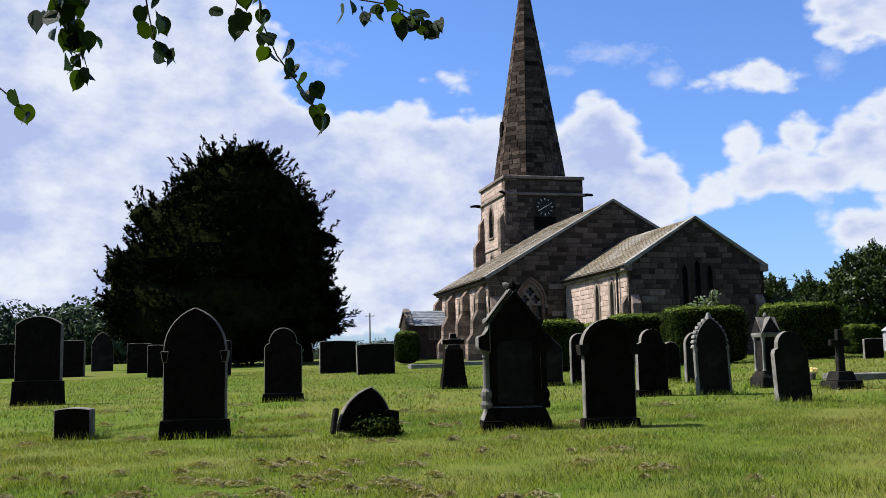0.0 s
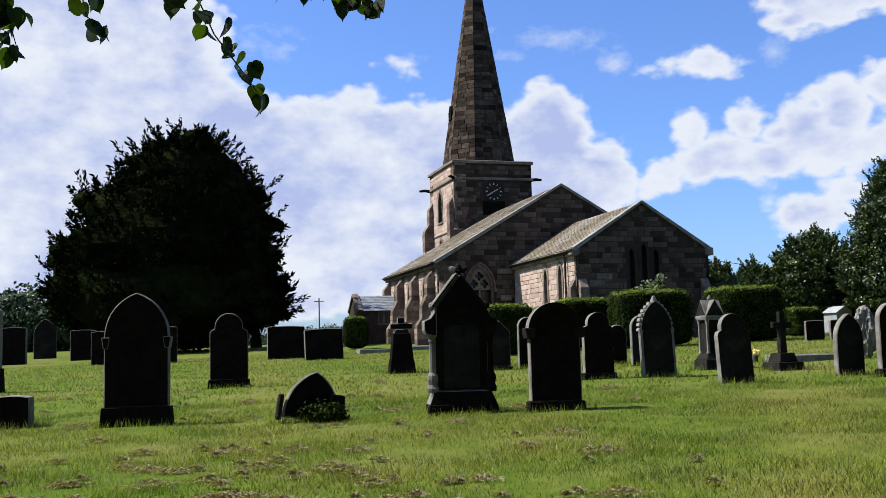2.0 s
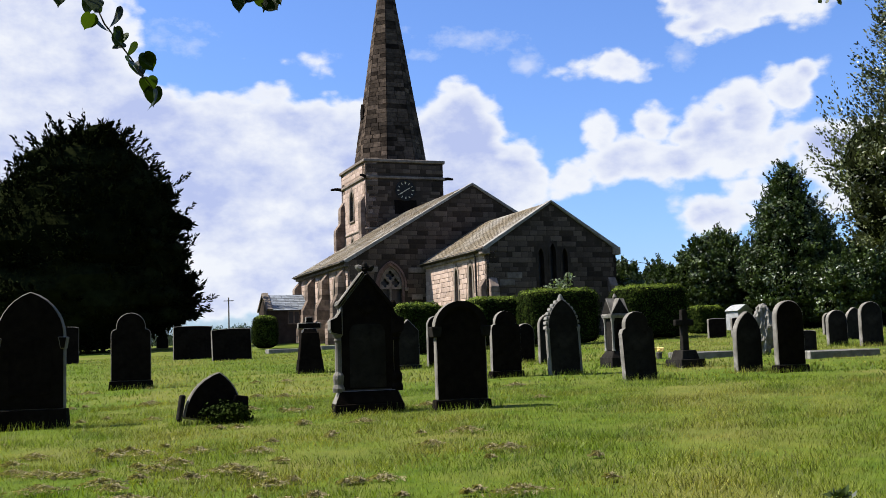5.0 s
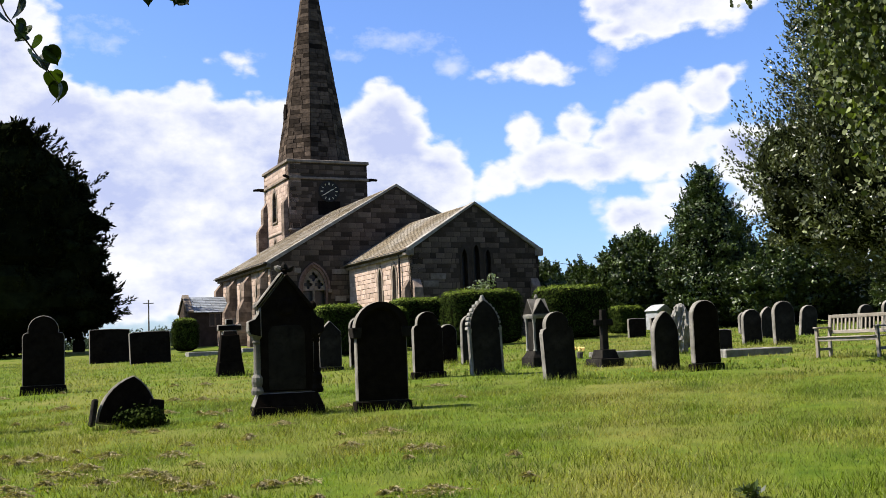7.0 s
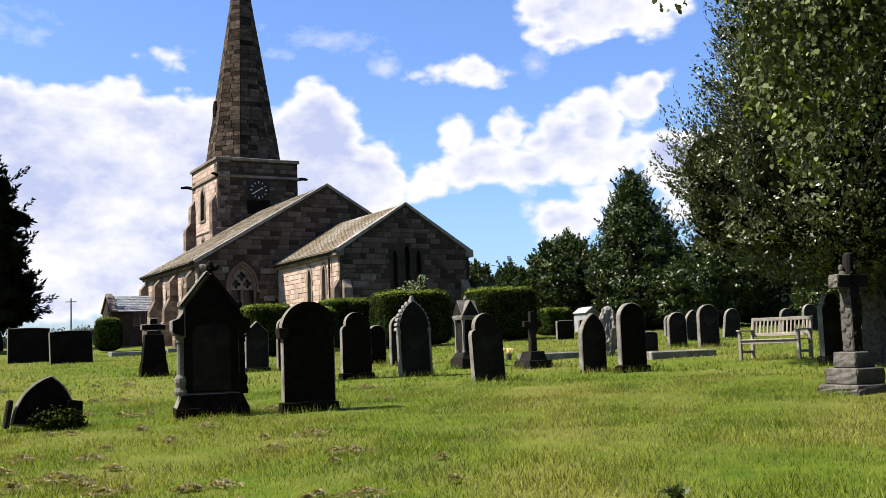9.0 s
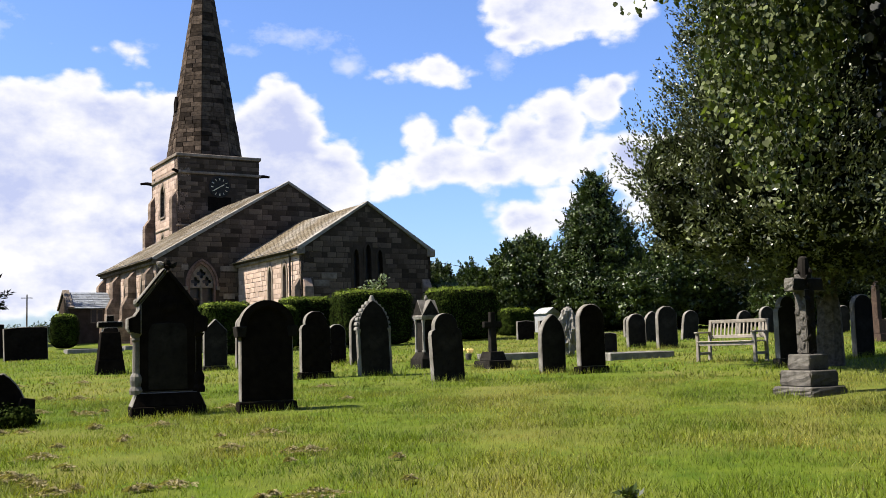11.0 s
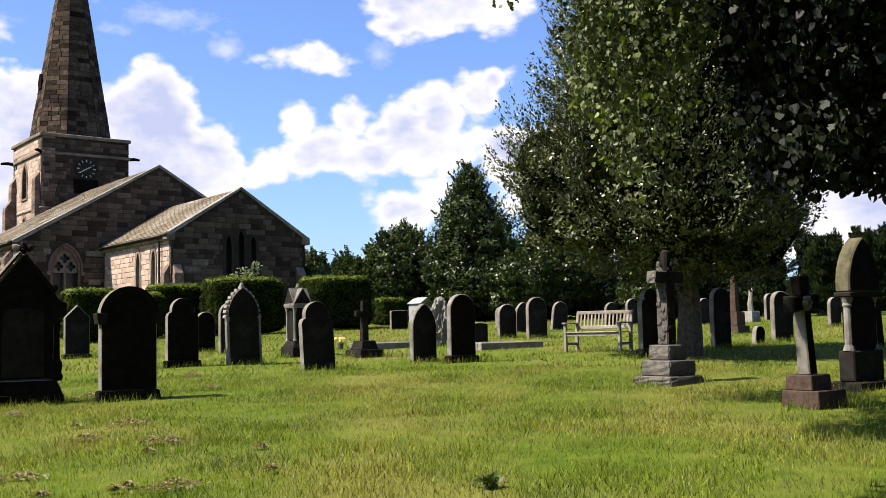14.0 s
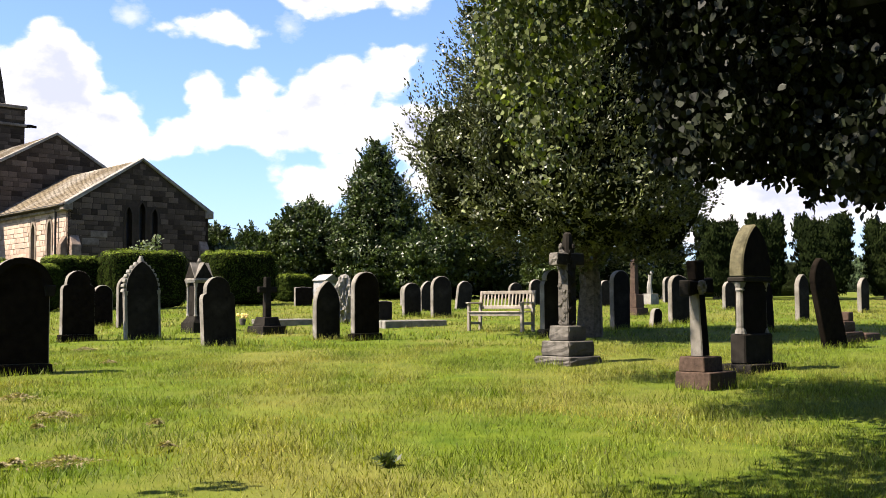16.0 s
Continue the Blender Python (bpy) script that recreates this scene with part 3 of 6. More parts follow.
def tracery_window(parent, cx, half, z0, spring, top):
    """A pointed window of two lights: hood with label stops, mullion, quatrefoil tracery."""
    win = lancet(parent, cx, half, z0, spring, top, 0.32, 0.12, M_REDSTONE)
    h = bmesh.new()
    outer, inner = arch_pts(cx, half + 0.24, spring - 0.15, spring, top + 0.27, 8), arch_pts(cx, half + 0.14, spring - 0.15, spring, top + 0.17, 8)
    rows = [[h.verts.new((p[0], yy, p[1])) for p in pts] for yy, pts in ((0.0, outer), (-0.1, outer), (-0.1, inner), (0.0, inner))]
    for a in range(3):
        for i in range(len(outer) - 1):
            h.faces.new((rows[a][i], rows[a][i + 1], rows[a + 1][i + 1], rows[a + 1][i]))
    part("hood_mould", h, M_REDSTONE, win)
    for sgn in (-1, 1):
        part("label_stop", taper(cx + sgn * (half + 0.22), -0.06, spring - 0.3, spring - 0.12, 0.14, 0.14, 0.2, 0.18), M_TRIM, win)
    part("mullion", box(cx - 0.05, cx + 0.05, 0.05, 0.2, z0, spring - 0.05, None, 0.02), M_TRIM, win)

    def foil(x, z, r, n=24):
        pts = []
        for i in range(n):
            t = 2 * math.pi * i / n
            q = r * (0.55 + 0.45 * abs(math.cos(2 * t)))
            pts.append((x + q * math.cos(t), z + q * math.sin(t)))
        return pts
    outline = arch_pts(cx, half + 0.01, spring - 0.18, spring, top, 8)
    f = half / 0.74
    holes = [foil(cx - 0.36 * f, spring + 0.13, 0.3 * f), foil(cx + 0.36 * f, spring + 0.13, 0.3 * f), foil(cx, spring + 0.53, 0.3 * f)]
    plate = part("tracery", holed(outline, holes, 0.12), M_TRIM, win, "pierced stone tracery of three quatrefoils")
    plate.location = (0, 0.07, 0)


def build_nave():
    X0, X1, EAVE, APEX, Y0, Y1 = -4.2, 9.8, 4.62, 8.66, 8.0, 19.1
    mid = 2.8
    east = [(X0, -0.6), (X1, -0.6), (X1, EAVE), (mid, APEX), (X0, EAVE)]
    hole = arch_pts(-1.92, 0.60, 1.6, 3.3, 4.3, 8)
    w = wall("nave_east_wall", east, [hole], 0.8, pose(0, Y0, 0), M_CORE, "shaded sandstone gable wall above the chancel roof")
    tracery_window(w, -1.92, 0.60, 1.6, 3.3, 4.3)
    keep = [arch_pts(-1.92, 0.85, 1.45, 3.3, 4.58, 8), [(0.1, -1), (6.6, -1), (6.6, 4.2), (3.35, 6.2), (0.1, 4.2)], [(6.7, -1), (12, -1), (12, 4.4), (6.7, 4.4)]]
    lay_blocks(w, X0, X1, 1.2, APEX, 0.25, 0.52, M_ASHLAR_SHADE, clear_of(east, keep), 300, 0.012)
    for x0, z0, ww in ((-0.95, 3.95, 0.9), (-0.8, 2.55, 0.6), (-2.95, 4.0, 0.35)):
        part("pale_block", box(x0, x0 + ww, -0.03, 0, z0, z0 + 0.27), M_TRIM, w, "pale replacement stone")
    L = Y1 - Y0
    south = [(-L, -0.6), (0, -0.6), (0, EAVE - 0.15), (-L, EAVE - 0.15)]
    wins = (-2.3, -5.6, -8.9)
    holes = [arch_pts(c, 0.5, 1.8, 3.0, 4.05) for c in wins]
    ws = wall("nave_south_wall", south, holes, 0.7, pose(X0, Y0, 0, 0, 0, -90), M_CORE_SUN, "sunlit sandstone wall with pointed windows between buttresses")
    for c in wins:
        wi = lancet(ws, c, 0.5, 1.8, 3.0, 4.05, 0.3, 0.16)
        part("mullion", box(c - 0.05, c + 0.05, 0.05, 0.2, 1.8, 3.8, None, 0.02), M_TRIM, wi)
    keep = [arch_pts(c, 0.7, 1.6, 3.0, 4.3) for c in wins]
    lay_blocks(ws, -L, 0, 0.6, EAVE - 0.3, 0.3, 0.55, M_ASHLAR_SUN, clear_of(south, keep), 250, 0.012)
    for v in (0.75, 4.0, 7.3, 10.6):
        buttress([(0, -0.3), (1.0, -0.3), (1.0, 1.35), (0.72, 1.75), (0.72, 2.35), (0.42, 2.95), (0.42, 3.8), (0, 4.3)], 0.27, pose(X0, Y0 + v, 0, 0, 0, 180), M_BUTT, "stepped stone buttress with sloping weatherings")
    buttress([(0, -0.3), (0.7, -0.3), (0.7, 1.35), (0.5, 1.75), (0.5, 2.9), (0.0, 3.6)], 0.27, pose(X0 + 0.35, Y0, 0, 0, 0, -90), M_BUTT)
    wall("nave_north_wall", [(0, -0.6), (L, -0.6), (L, EAVE - 0.15), (0, EAVE - 0.15)], [], 0.7, pose(X1, Y0, 0, 0, 0, 90), M_CORE)
    wall("nave_west_wall", [(-x, z) for x, z in east], [], 0.7, pose(0, Y1, 0, 0, 0, 180), M_CORE)
    part("eaves_course", box(X0 - 0.18, X0 + 0.02, Y0 - 0.1, Y1, EAVE - 0.34, EAVE - 0.1, None, 0.03), M_TRIM, church)
    part("gutter", box(X0 - 0.32, X0 - 0.19, Y0 - 0.1, Y1 + 0.1, EAVE - 0.14, EAVE - 0.02, None, 0.03), M_IRON, church, "black cast-iron gutter")
    roof = part("nave_roof", prism([(X0 - 0.3, EAVE - 0.14), (mid, APEX + 0.02), (X1 + 0.3, EAVE - 0.14), (X1 + 0.2, EAVE - 0.22), (mid, APEX - 0.1), (X0 - 0.2, EAVE - 0.22)], Y0 + 0.1, Y1 + 0.15, None, 0), M_CORE, church, "stone slate roof yellow with lichen")
    for x in (X0 - 0.32, X1 + 0.32):
        roof_slope(roof, 0, 0, (x, Y0 + 0.1, EAVE - 0.12), (mid, Y0 + 0.1, APEX + 0.05), (0, L + 0.05, 0), M_SLATE, "slate_covering", 38)
    for sgn in (1, -1):
        def fx(x):
            return x if sgn > 0 else 2 * mid - x
        pts = [(fx(X0 - 0.2), EAVE), (fx(mid), APEX + 0.14), (fx(mid), APEX + 0.0), (fx(X0 - 0.02), EAVE - 0.12), (fx(X0 - 0.2), EAVE - 0.12)]
        part("coping", prism(pts, Y0 - 0.1, Y0 + 0.32, None, 0.015), M_COPE, church)


def build_tower():
    X0, X1, Y0, Y1, TOP = 0.27, 5.54, 19.27, 24.97, 11.95
    W, D = X1 - X0, Y1 - Y0
    rect = [(0, -0.6), (W, -0.6), (W, TOP), (0, TOP)]
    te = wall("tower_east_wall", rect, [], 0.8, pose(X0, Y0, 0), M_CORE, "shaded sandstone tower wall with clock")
    lay_blocks(te, 0, W, 6.0, TOP - 0.1, 0.27, 0.55, M_ASHLAR_SHADE, clear_of(rect, [[(-1, 10.85), (9, 10.85), (9, 11.05), (-1, 11.05)], [(1.85, 9.4), (3.3, 9.4), (3.3, 10.9), (1.85, 10.9)]]), 240)
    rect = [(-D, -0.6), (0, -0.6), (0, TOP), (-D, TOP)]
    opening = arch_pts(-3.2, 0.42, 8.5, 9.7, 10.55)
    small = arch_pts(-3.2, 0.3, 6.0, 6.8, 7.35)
    ts = wall("tower_south_wall", rect, [opening, small], 0.8, pose(X0, Y0, 0, 0, 0, -90), M_CORE_SUN, "sunlit sandstone tower wall with belfry opening")
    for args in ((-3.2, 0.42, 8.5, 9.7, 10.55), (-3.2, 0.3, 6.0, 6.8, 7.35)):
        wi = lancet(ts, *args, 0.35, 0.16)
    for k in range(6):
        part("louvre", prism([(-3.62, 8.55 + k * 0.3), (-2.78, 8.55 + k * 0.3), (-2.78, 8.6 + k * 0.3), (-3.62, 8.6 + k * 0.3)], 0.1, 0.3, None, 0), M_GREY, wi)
    lay_blocks(ts, -D, 0, 5.5, TOP - 0.1, 0.27, 0.55, M_ASHLAR_SUN, clear_of(rect, [arch_pts(-3.2, 0.62, 8.3, 9.7, 10.85), arch_pts(-3.2, 0.5, 5.9, 6.8, 7.6), [(-9, 10.85), (1, 10.85), (1, 11.05), (-9, 11.05)]]), 240, 0.012)
    wall("tower_north_wall", [(0, -0.6), (D, -0.6), (D, TOP), (0, TOP)], [], 0.8, pose(X1, Y0, 0, 0, 0, 90), M_CORE)
    wall("tower_west_wall", [(-x, z) for x, z in [(0, -0.6), (W, -0.6), (W, TOP), (0, TOP)]], [], 0.8, pose(X0, Y1, 0, 0, 0, 180), M_CORE)
    part("tower_top", box(X0 + 0.1, X1 - 0.1, Y0 + 0.1, Y1 - 0.1, TOP - 0.3, TOP - 0.1, None, 0), M_LEAD, church)
    for z, out, h in ((10.87, 0.10, 0.17), (TOP - 0.02, 0.12, 0.2), (7.6, 0.07, 0.12)):
        for i, (a, b, c, d) in enumerate(((X0 - out, X1 + out, Y0 - out, Y0 + 0.3), (X0 - out, X0 + 0.3, Y0 + 0.3, Y1 + out), (X1 - 0.3, X1 + out, Y0 + 0.3, Y1 + out), (X0 + 0.3, X1 - 0.3, Y1 - 0.3, Y1 + out))):
            part("string_course", box(a, b, c, d, z, z + h, None, 0.03), M_TRIM, church)
    for x, y, dx, dy in ((X0, Y1 - 0.2, -1, 0.3), (X1, Y0 + 0.2, 1, -0.1), (X0, Y0, -0.6, -0.6)):
        part("waterspout", tube([(x, y, 10.95), (x + dx * 0.4, y + dy * 0.4, 11.0), (x + dx * 0.75, y + dy * 0.75, 10.97)], [0.11, 0.1, 0.07], 6), M_SOOT_SHADE, church, "weathered stone gargoyle spout")
    # angle buttresses on the south side
    for y, prof in ((Y1 - 0.45, [(0, -0.3), (1.0, -0.3), (1.0, 5.2), (0.65, 5.8), (0.65, 8.1), (0.3, 8.6), (0.3, 9.6), (0, 10.1)]), (Y0 + 0.45, [(0, 4), (0.55, 4), (0.55, 6.6), (0.3, 7.1), (0.3, 9.4), (0, 9.8)])):
        buttress(prof, 0.3, pose(X0, y, 0, 0, 0, 180), M_BUTT)
    # clock
    dial = part("clock", turned([(0.68, 0), (0.68, 0.07), (0.6, 0.09), (0.58, 0.06)], 0, 0, 32), M_IRON, church, "black tower clock dial with gilt numerals")
    dial.matrix_basis = pose(2.9, Y0 - 0.02, 10.12, 90, 0, 0)
    for k in range(12):
        a = k * math.pi / 6
        bm = box(-0.02 if k % 3 else -0.035, 0.02 if k % 3 else 0.035, -0.07, 0.07, 0.075, 0.1, None, 0)
        part("numeral_bar", bm, M_GILT, dial).matrix_basis = pose(0.49 * math.sin(a), 0.49 * math.cos(a), 0, 0, 0, -math.degrees(a))
    for name, length, deg in (("hour_pointer", 0.32, 62), ("minute_pointer", 0.46, 238)):
        part(name, prism([(-0.03, 0.1), (0.03, 0.1), (0.03, 0.12), (-0.03, 0.12)], -0.08, length, None, 0), M_GILT, dial).matrix_basis = pose(0, 0, 0, 0, 0, -deg)
    part("clock_recess", box(2.15, 3.65, Y0 - 0.03, Y0 - 0.003, 8.6, 9.5, None, 0.01), M_SOOT_SHADE, church, "soot-stained stone panel below the clock")


def build_spire():
    """Octagonal spire in courses; each course is a piece."""
    cx, cy, z0, z1 = 2.9, 22.12, 11.95, 27.6
    r0 = 2.28 / math.cos(math.pi / 8)
    spire = part("spire", turned([(r0 * 0.985, z0 - 0.1), (0.03, z1 - 0.1)], 0, 0, 8), M_SPIRE, church, "tall octagonal stone spire, banded and soot-blackened")
    spire.matrix_basis = pose(cx, cy, 0, 0, 0, 22.5)
    z, k = z0, 0
    rng = random.Random(11)
    while z < z1 - 0.4:
        h = rng.uniform(0.24, 0.34)
        f0, f1 = (z1 - z) / (z1 - z0), (z1 - z - h + 0.02) / (z1 - z0)
        push = 1.0 + rng.uniform(0.0, 0.010)
        for s in range(8):
            n = max(1, round(2 * r0 * f0 * math.sin(math.pi / 8) / 0.62))
            a0, a1 = 2 * math.pi * s / 8, 2 * math.pi * (s + 1) / 8
            if s in (0, 1, 2):
                continue
            cuts = [0] + sorted(min(0.9, max(0.1, (i + rng.uniform(-0.25, 0.25)) / n)) for i in range(1, n)) + [1]
            for c0, c1 in zip(cuts, cuts[1:]):
                bm = bmesh.new()
                pts = []
                for f, zz, t in ((f0, z, c0), (f0, z, c1), (f1, z + h - 0.02, c1), (f1, z + h - 0.02, c0)):
                    p0 = Vector((math.cos(a0), math.sin(a0), 0)) * r0 * f
                    p1 = Vector((math.cos(a1), math.sin(a1), 0)) * r0 * f
                    p = p0.lerp(p1, t + (0.012 if t == c0 else -0.012) / max(f, 0.05))
                    pts.append((p, zz))
                q = push + rng.uniform(0.002, 0.012)
                outer = [bm.verts.new((p.x * q, p.y * q, zz)) for p, zz in pts]
                inner = [bm.verts.new((p.x * 0.985, p.y * 0.985, zz)) for p, zz in pts]
                bm.faces.new(outer)
                for i in range(4):
                    bm.faces.new((outer[i], inner[i], inner[(i + 1) % 4], outer[(i + 1) % 4]))
                if k < 700:
                    part("spire_stone", bm, M_SPIRE, spire)
                else:
                    bm.free()
                k += 1
        z += h
    # small lucarne on the south side and ribs
    part("lucarne", prism([(-0.3, 0), (0.3, 0), (0.3, 0.55), (0, 1.0), (-0.3, 0.55)], -0.15, 0.5, None, 0.02), M_SOOT_SHADE, church).matrix_basis = pose(cx - 1.72, cy + 0.2, 15.4, 0, 0, -90)


def build_porch():
    u0, u1, v0, v1 = -6.6, -4.2, 16.6, 19.4
    base, eave, ridge = 0.8, 2.6, 3.42
    vm = (v0 + v1) / 2
    bm = prism([(v0, base - 0.6), (v1, base - 0.6), (v1, eave), (vm, ridge - 0.1), (v0, eave)], 0, u1 - u0, None, 0)
    body = part("porch_wall", bm, M_CORE, church, "small sandstone south porch")
    body.matrix_basis = Matrix(((0, 1, 0, u0), (1, 0, 0, 0), (0, 0, 1, 0), (0, 0, 0, 1)))
    for x, y in ((v0 - 0.15, 1), (v1 + 0.15, -1)):
        roof_slope(church, 0, 0, (u0 + 0.25, x, eave - 0.12), (u0 + 0.25, vm, ridge), (u1 - u0 - 0.25, 0, 0), M_BLUE_SLATE, "porch_slate_covering", 9, 0.35, "blue-grey slate porch roof")
        part("coping", prism([(x, eave - 0.05), (vm, ridge + 0.16), (vm, ridge), (x + 0.12 * y, eave - 0.15)], -0.08, 0.28, None, 0.01), M_TRIM, church).matrix_basis = body.matrix_basis
    w = part("porch_window", box(u0 + 1.15, u0 + 1.85, v0 - 0.03, v0 + 0.02, base + 0.85, base + 1.65, None, 0.01), M_TRIM, church)
    for x in (u0 + 1.22, u0 + 1.56):
        part("pane", box(x, x + 0.24, v0 - 0.036, v0 - 0.031, base + 0.92, base + 1.58, None, 0), M_GLASS, w)


build_chancel()
build_nave()
build_tower()
build_spire()
build_porch()


# ---- headstones ----
def round_top(w, h, rise_=None):
    r = w / 2 if rise_ is None else rise_
    R_ = (r * r + w * w / 4) / (2 * r)
    a = math.asin(min(1, w / 2 / R_))
    if r > w / 2 - 1e-6:
        a = math.pi / 2
    pts = [(-w / 2, 0), (w / 2, 0)]
    for i in range(13):
        t = a - 2 * a * i / 12
        pts.append((R_ * math.sin(t), h - R_ + R_ * math.cos(t)))
    return pts


def pointed_top(w, h, rise_):
    return [(-w / 2, 0), (w / 2, 0)] + [p for p in arch_pts(0, w / 2, 0, h - rise_, h, 7)][1:-1][::-1]


def shouldered(w, h, sh, neck):
    """A rounded head between two stepped shoulders."""
    top = round_top(neck, h - sh)
    return [(-w / 2, 0), (w / 2, 0), (w / 2, sh - 0.10), (w / 2 - 0.03, sh - 0.03), (w / 2 - 0.1, sh), (neck / 2, sh)] + [(x, z + sh) for x, z in top[2:]] + [(-neck / 2, sh), (-w / 2 + 0.1, sh), (-w / 2 + 0.03, sh - 0.03), (-w / 2, sh - 0.10)]


def ogee_top(w, h, rise_):
    pts = [(-w / 2, 0), (w / 2, 0)]
    right = []
    for i in range(9):
        t = i / 8
        x = w / 2 * (1 - t)
        s = t * t * (3 - 2 * t) * 0.65 + t * 0.35
        right.append((x, h - rise_ + rise_ * (math.sin(t * math.pi / 2) * 0.78 + 0.22 * t ** 3)))
    return pts + right + [(-x, z) for x, z in right[-2::-1]]


def gabled(w, h, sh):
    return [(-w / 2, 0), (w / 2, 0), (w / 2, sh), (0, h), (-w / 2, sh)]


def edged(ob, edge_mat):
    """A slab's edges take a second colour, paler to paint in the sun on its sides."""
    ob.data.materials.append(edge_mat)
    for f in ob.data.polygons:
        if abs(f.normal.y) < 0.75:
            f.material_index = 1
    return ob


def headstone(x, y, w, h, top, mat, label, thick=0.14, turn=12.0, lean=(0, 0), base=0.0, panel=False, letters=False, name="headstone", rise_=None, buried=0.1, edge=True):
    """An upright stone with its plinth and, where seen, a sunk panel."""
    t = thing(name, x, y, turn, label, "headstone", "headstones of the churchyard", None, lean)
    b0 = 0.0
    if base:
        part("plinth", taper(0, 0, -buried, base, w + 0.12, thick + 0.16, w + 0.06, thick + 0.1), mat, t)
        b0 = base
    hh = h - b0
    kinds = {
        "round": lambda: round_top(w, hh, rise_), "pointed": lambda: pointed_top(w, hh, rise_ or w * 0.75),
        "shoulder": lambda: shouldered(w, hh, hh - (rise_ or w * 0.42), w * 0.74), "ogee": lambda: ogee_top(w, hh, rise_ or w * 0.6),
        "flat": lambda: round_top(w, hh, 0.03), "gable": lambda: gabled(w, hh, hh - (rise_ or w * 0.5)),
    }
    pts = kinds[top]()
    body = [(px, pz + b0 if pz > 0 else b0 - (0 if base else buried)) for px, pz in pts]
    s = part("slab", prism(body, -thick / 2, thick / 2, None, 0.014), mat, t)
    if edge and mat in (M_SOOT_SHADE, M_GREY):
        edged(s, M_SUN_EDGE)
    if panel:
        ph = hh * 0.5
        part("panel", prism(round_top(w * 0.62, ph, 0.12), -0.012, 0.0, None, 0.004), panel if not isinstance(panel, bool) else mat, s, "worn paler inscription panel").matrix_basis = pose(0, -thick / 2 + 0.002, b0 + hh * 0.12)
    if letters:
        rng = random.Random(int(x * 100))
        for i in range(7):
            lw = w * rng.uniform(0.25, 0.6)
            part("inscription_bar", box(-lw / 2, lw / 2, -0.004, 0.004, 0, 0.03, None, 0), M_GREY, s).matrix_basis = pose(0, -thick / 2 - 0.002, b0 + hh * (0.75 - i * 0.07))
    return t


# tall stones standing nearest
tall = headstone(-4.14, 16.27, 0.98, 2.05, "pointed", M_SOOT_SHADE, "tall black sandstone headstone with a pointed head", 0.2, 4, base=0.28, rise_=0.68, panel=True)
for sgn in (-1, 1):
    edged(part("shoulder", taper(sgn * 0.465, 0, 1.18, 1.36, 0.07, 0.23, 0.13, 0.25), M_SOOT_SHADE, tall), M_SUN_EDGE)
headstone(-10.93, 26.85, 1.2, 2.32, "round", M_SOOT_SHADE, "broad black headstone with a shallow arched top", 0.2, 2, base=0.62, rise_=0.22, panel=True)
headstone(-4.16, 24.77, 0.9, 1.76, "shoulder", M_SOOT_SHADE, "dark headstone with a round head between shoulders", 0.16, 8, base=0.18)
headstone(-6.29, 16.92, 0.58, 0.5, "flat", M_SOOT_SHADE, "small squared grey block, top rough and pale", 0.35, 6, name="grave_block")


def hood(parent, w, z, r, thick, mat):
    """A moulded band round an arched head, ending on two stops."""
    bm = bmesh.new()
    n = 16
    rows = [[bm.verts.new((q * math.cos(math.pi * i / n), yy, z + q * math.sin(math.pi * i / n))) for i in range(n + 1)] for q, yy in ((r, thick), (r, -thick - 0.05), (r - 0.09, -thick - 0.05), (r - 0.13, -thick + 0.01))]
    for a in range(3):
        for i in range(n):
            bm.faces.new((rows[a][i], rows[a][i + 1], rows[a + 1][i + 1], rows[a + 1][i]))
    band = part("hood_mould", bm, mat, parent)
    band.data.materials.append(M_SUN_EDGE)
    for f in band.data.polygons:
        # outer rim painted pale for the sun along the hood
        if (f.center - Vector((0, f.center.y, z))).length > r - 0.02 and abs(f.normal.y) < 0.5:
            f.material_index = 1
    for sgn in (-1, 1):
        part("stop", taper(sgn * (r - 0.03), 0, z - 0.13, z + 0.03, 0.12, thick * 2 + 0.1, 0.16, thick * 2 + 0.12), M_GREY, parent)


def round_headed():
    t = headstone(2.29, 15.53, 0.78, 1.58, "round", M_SOOT_SHADE, "black round-topped headstone with a moulded hood", 0.18, 5, base=0.14)
    hood(t, 0.78, 1.58 - 0.37, 0.41, 0.09, M_SOOT_SHADE)


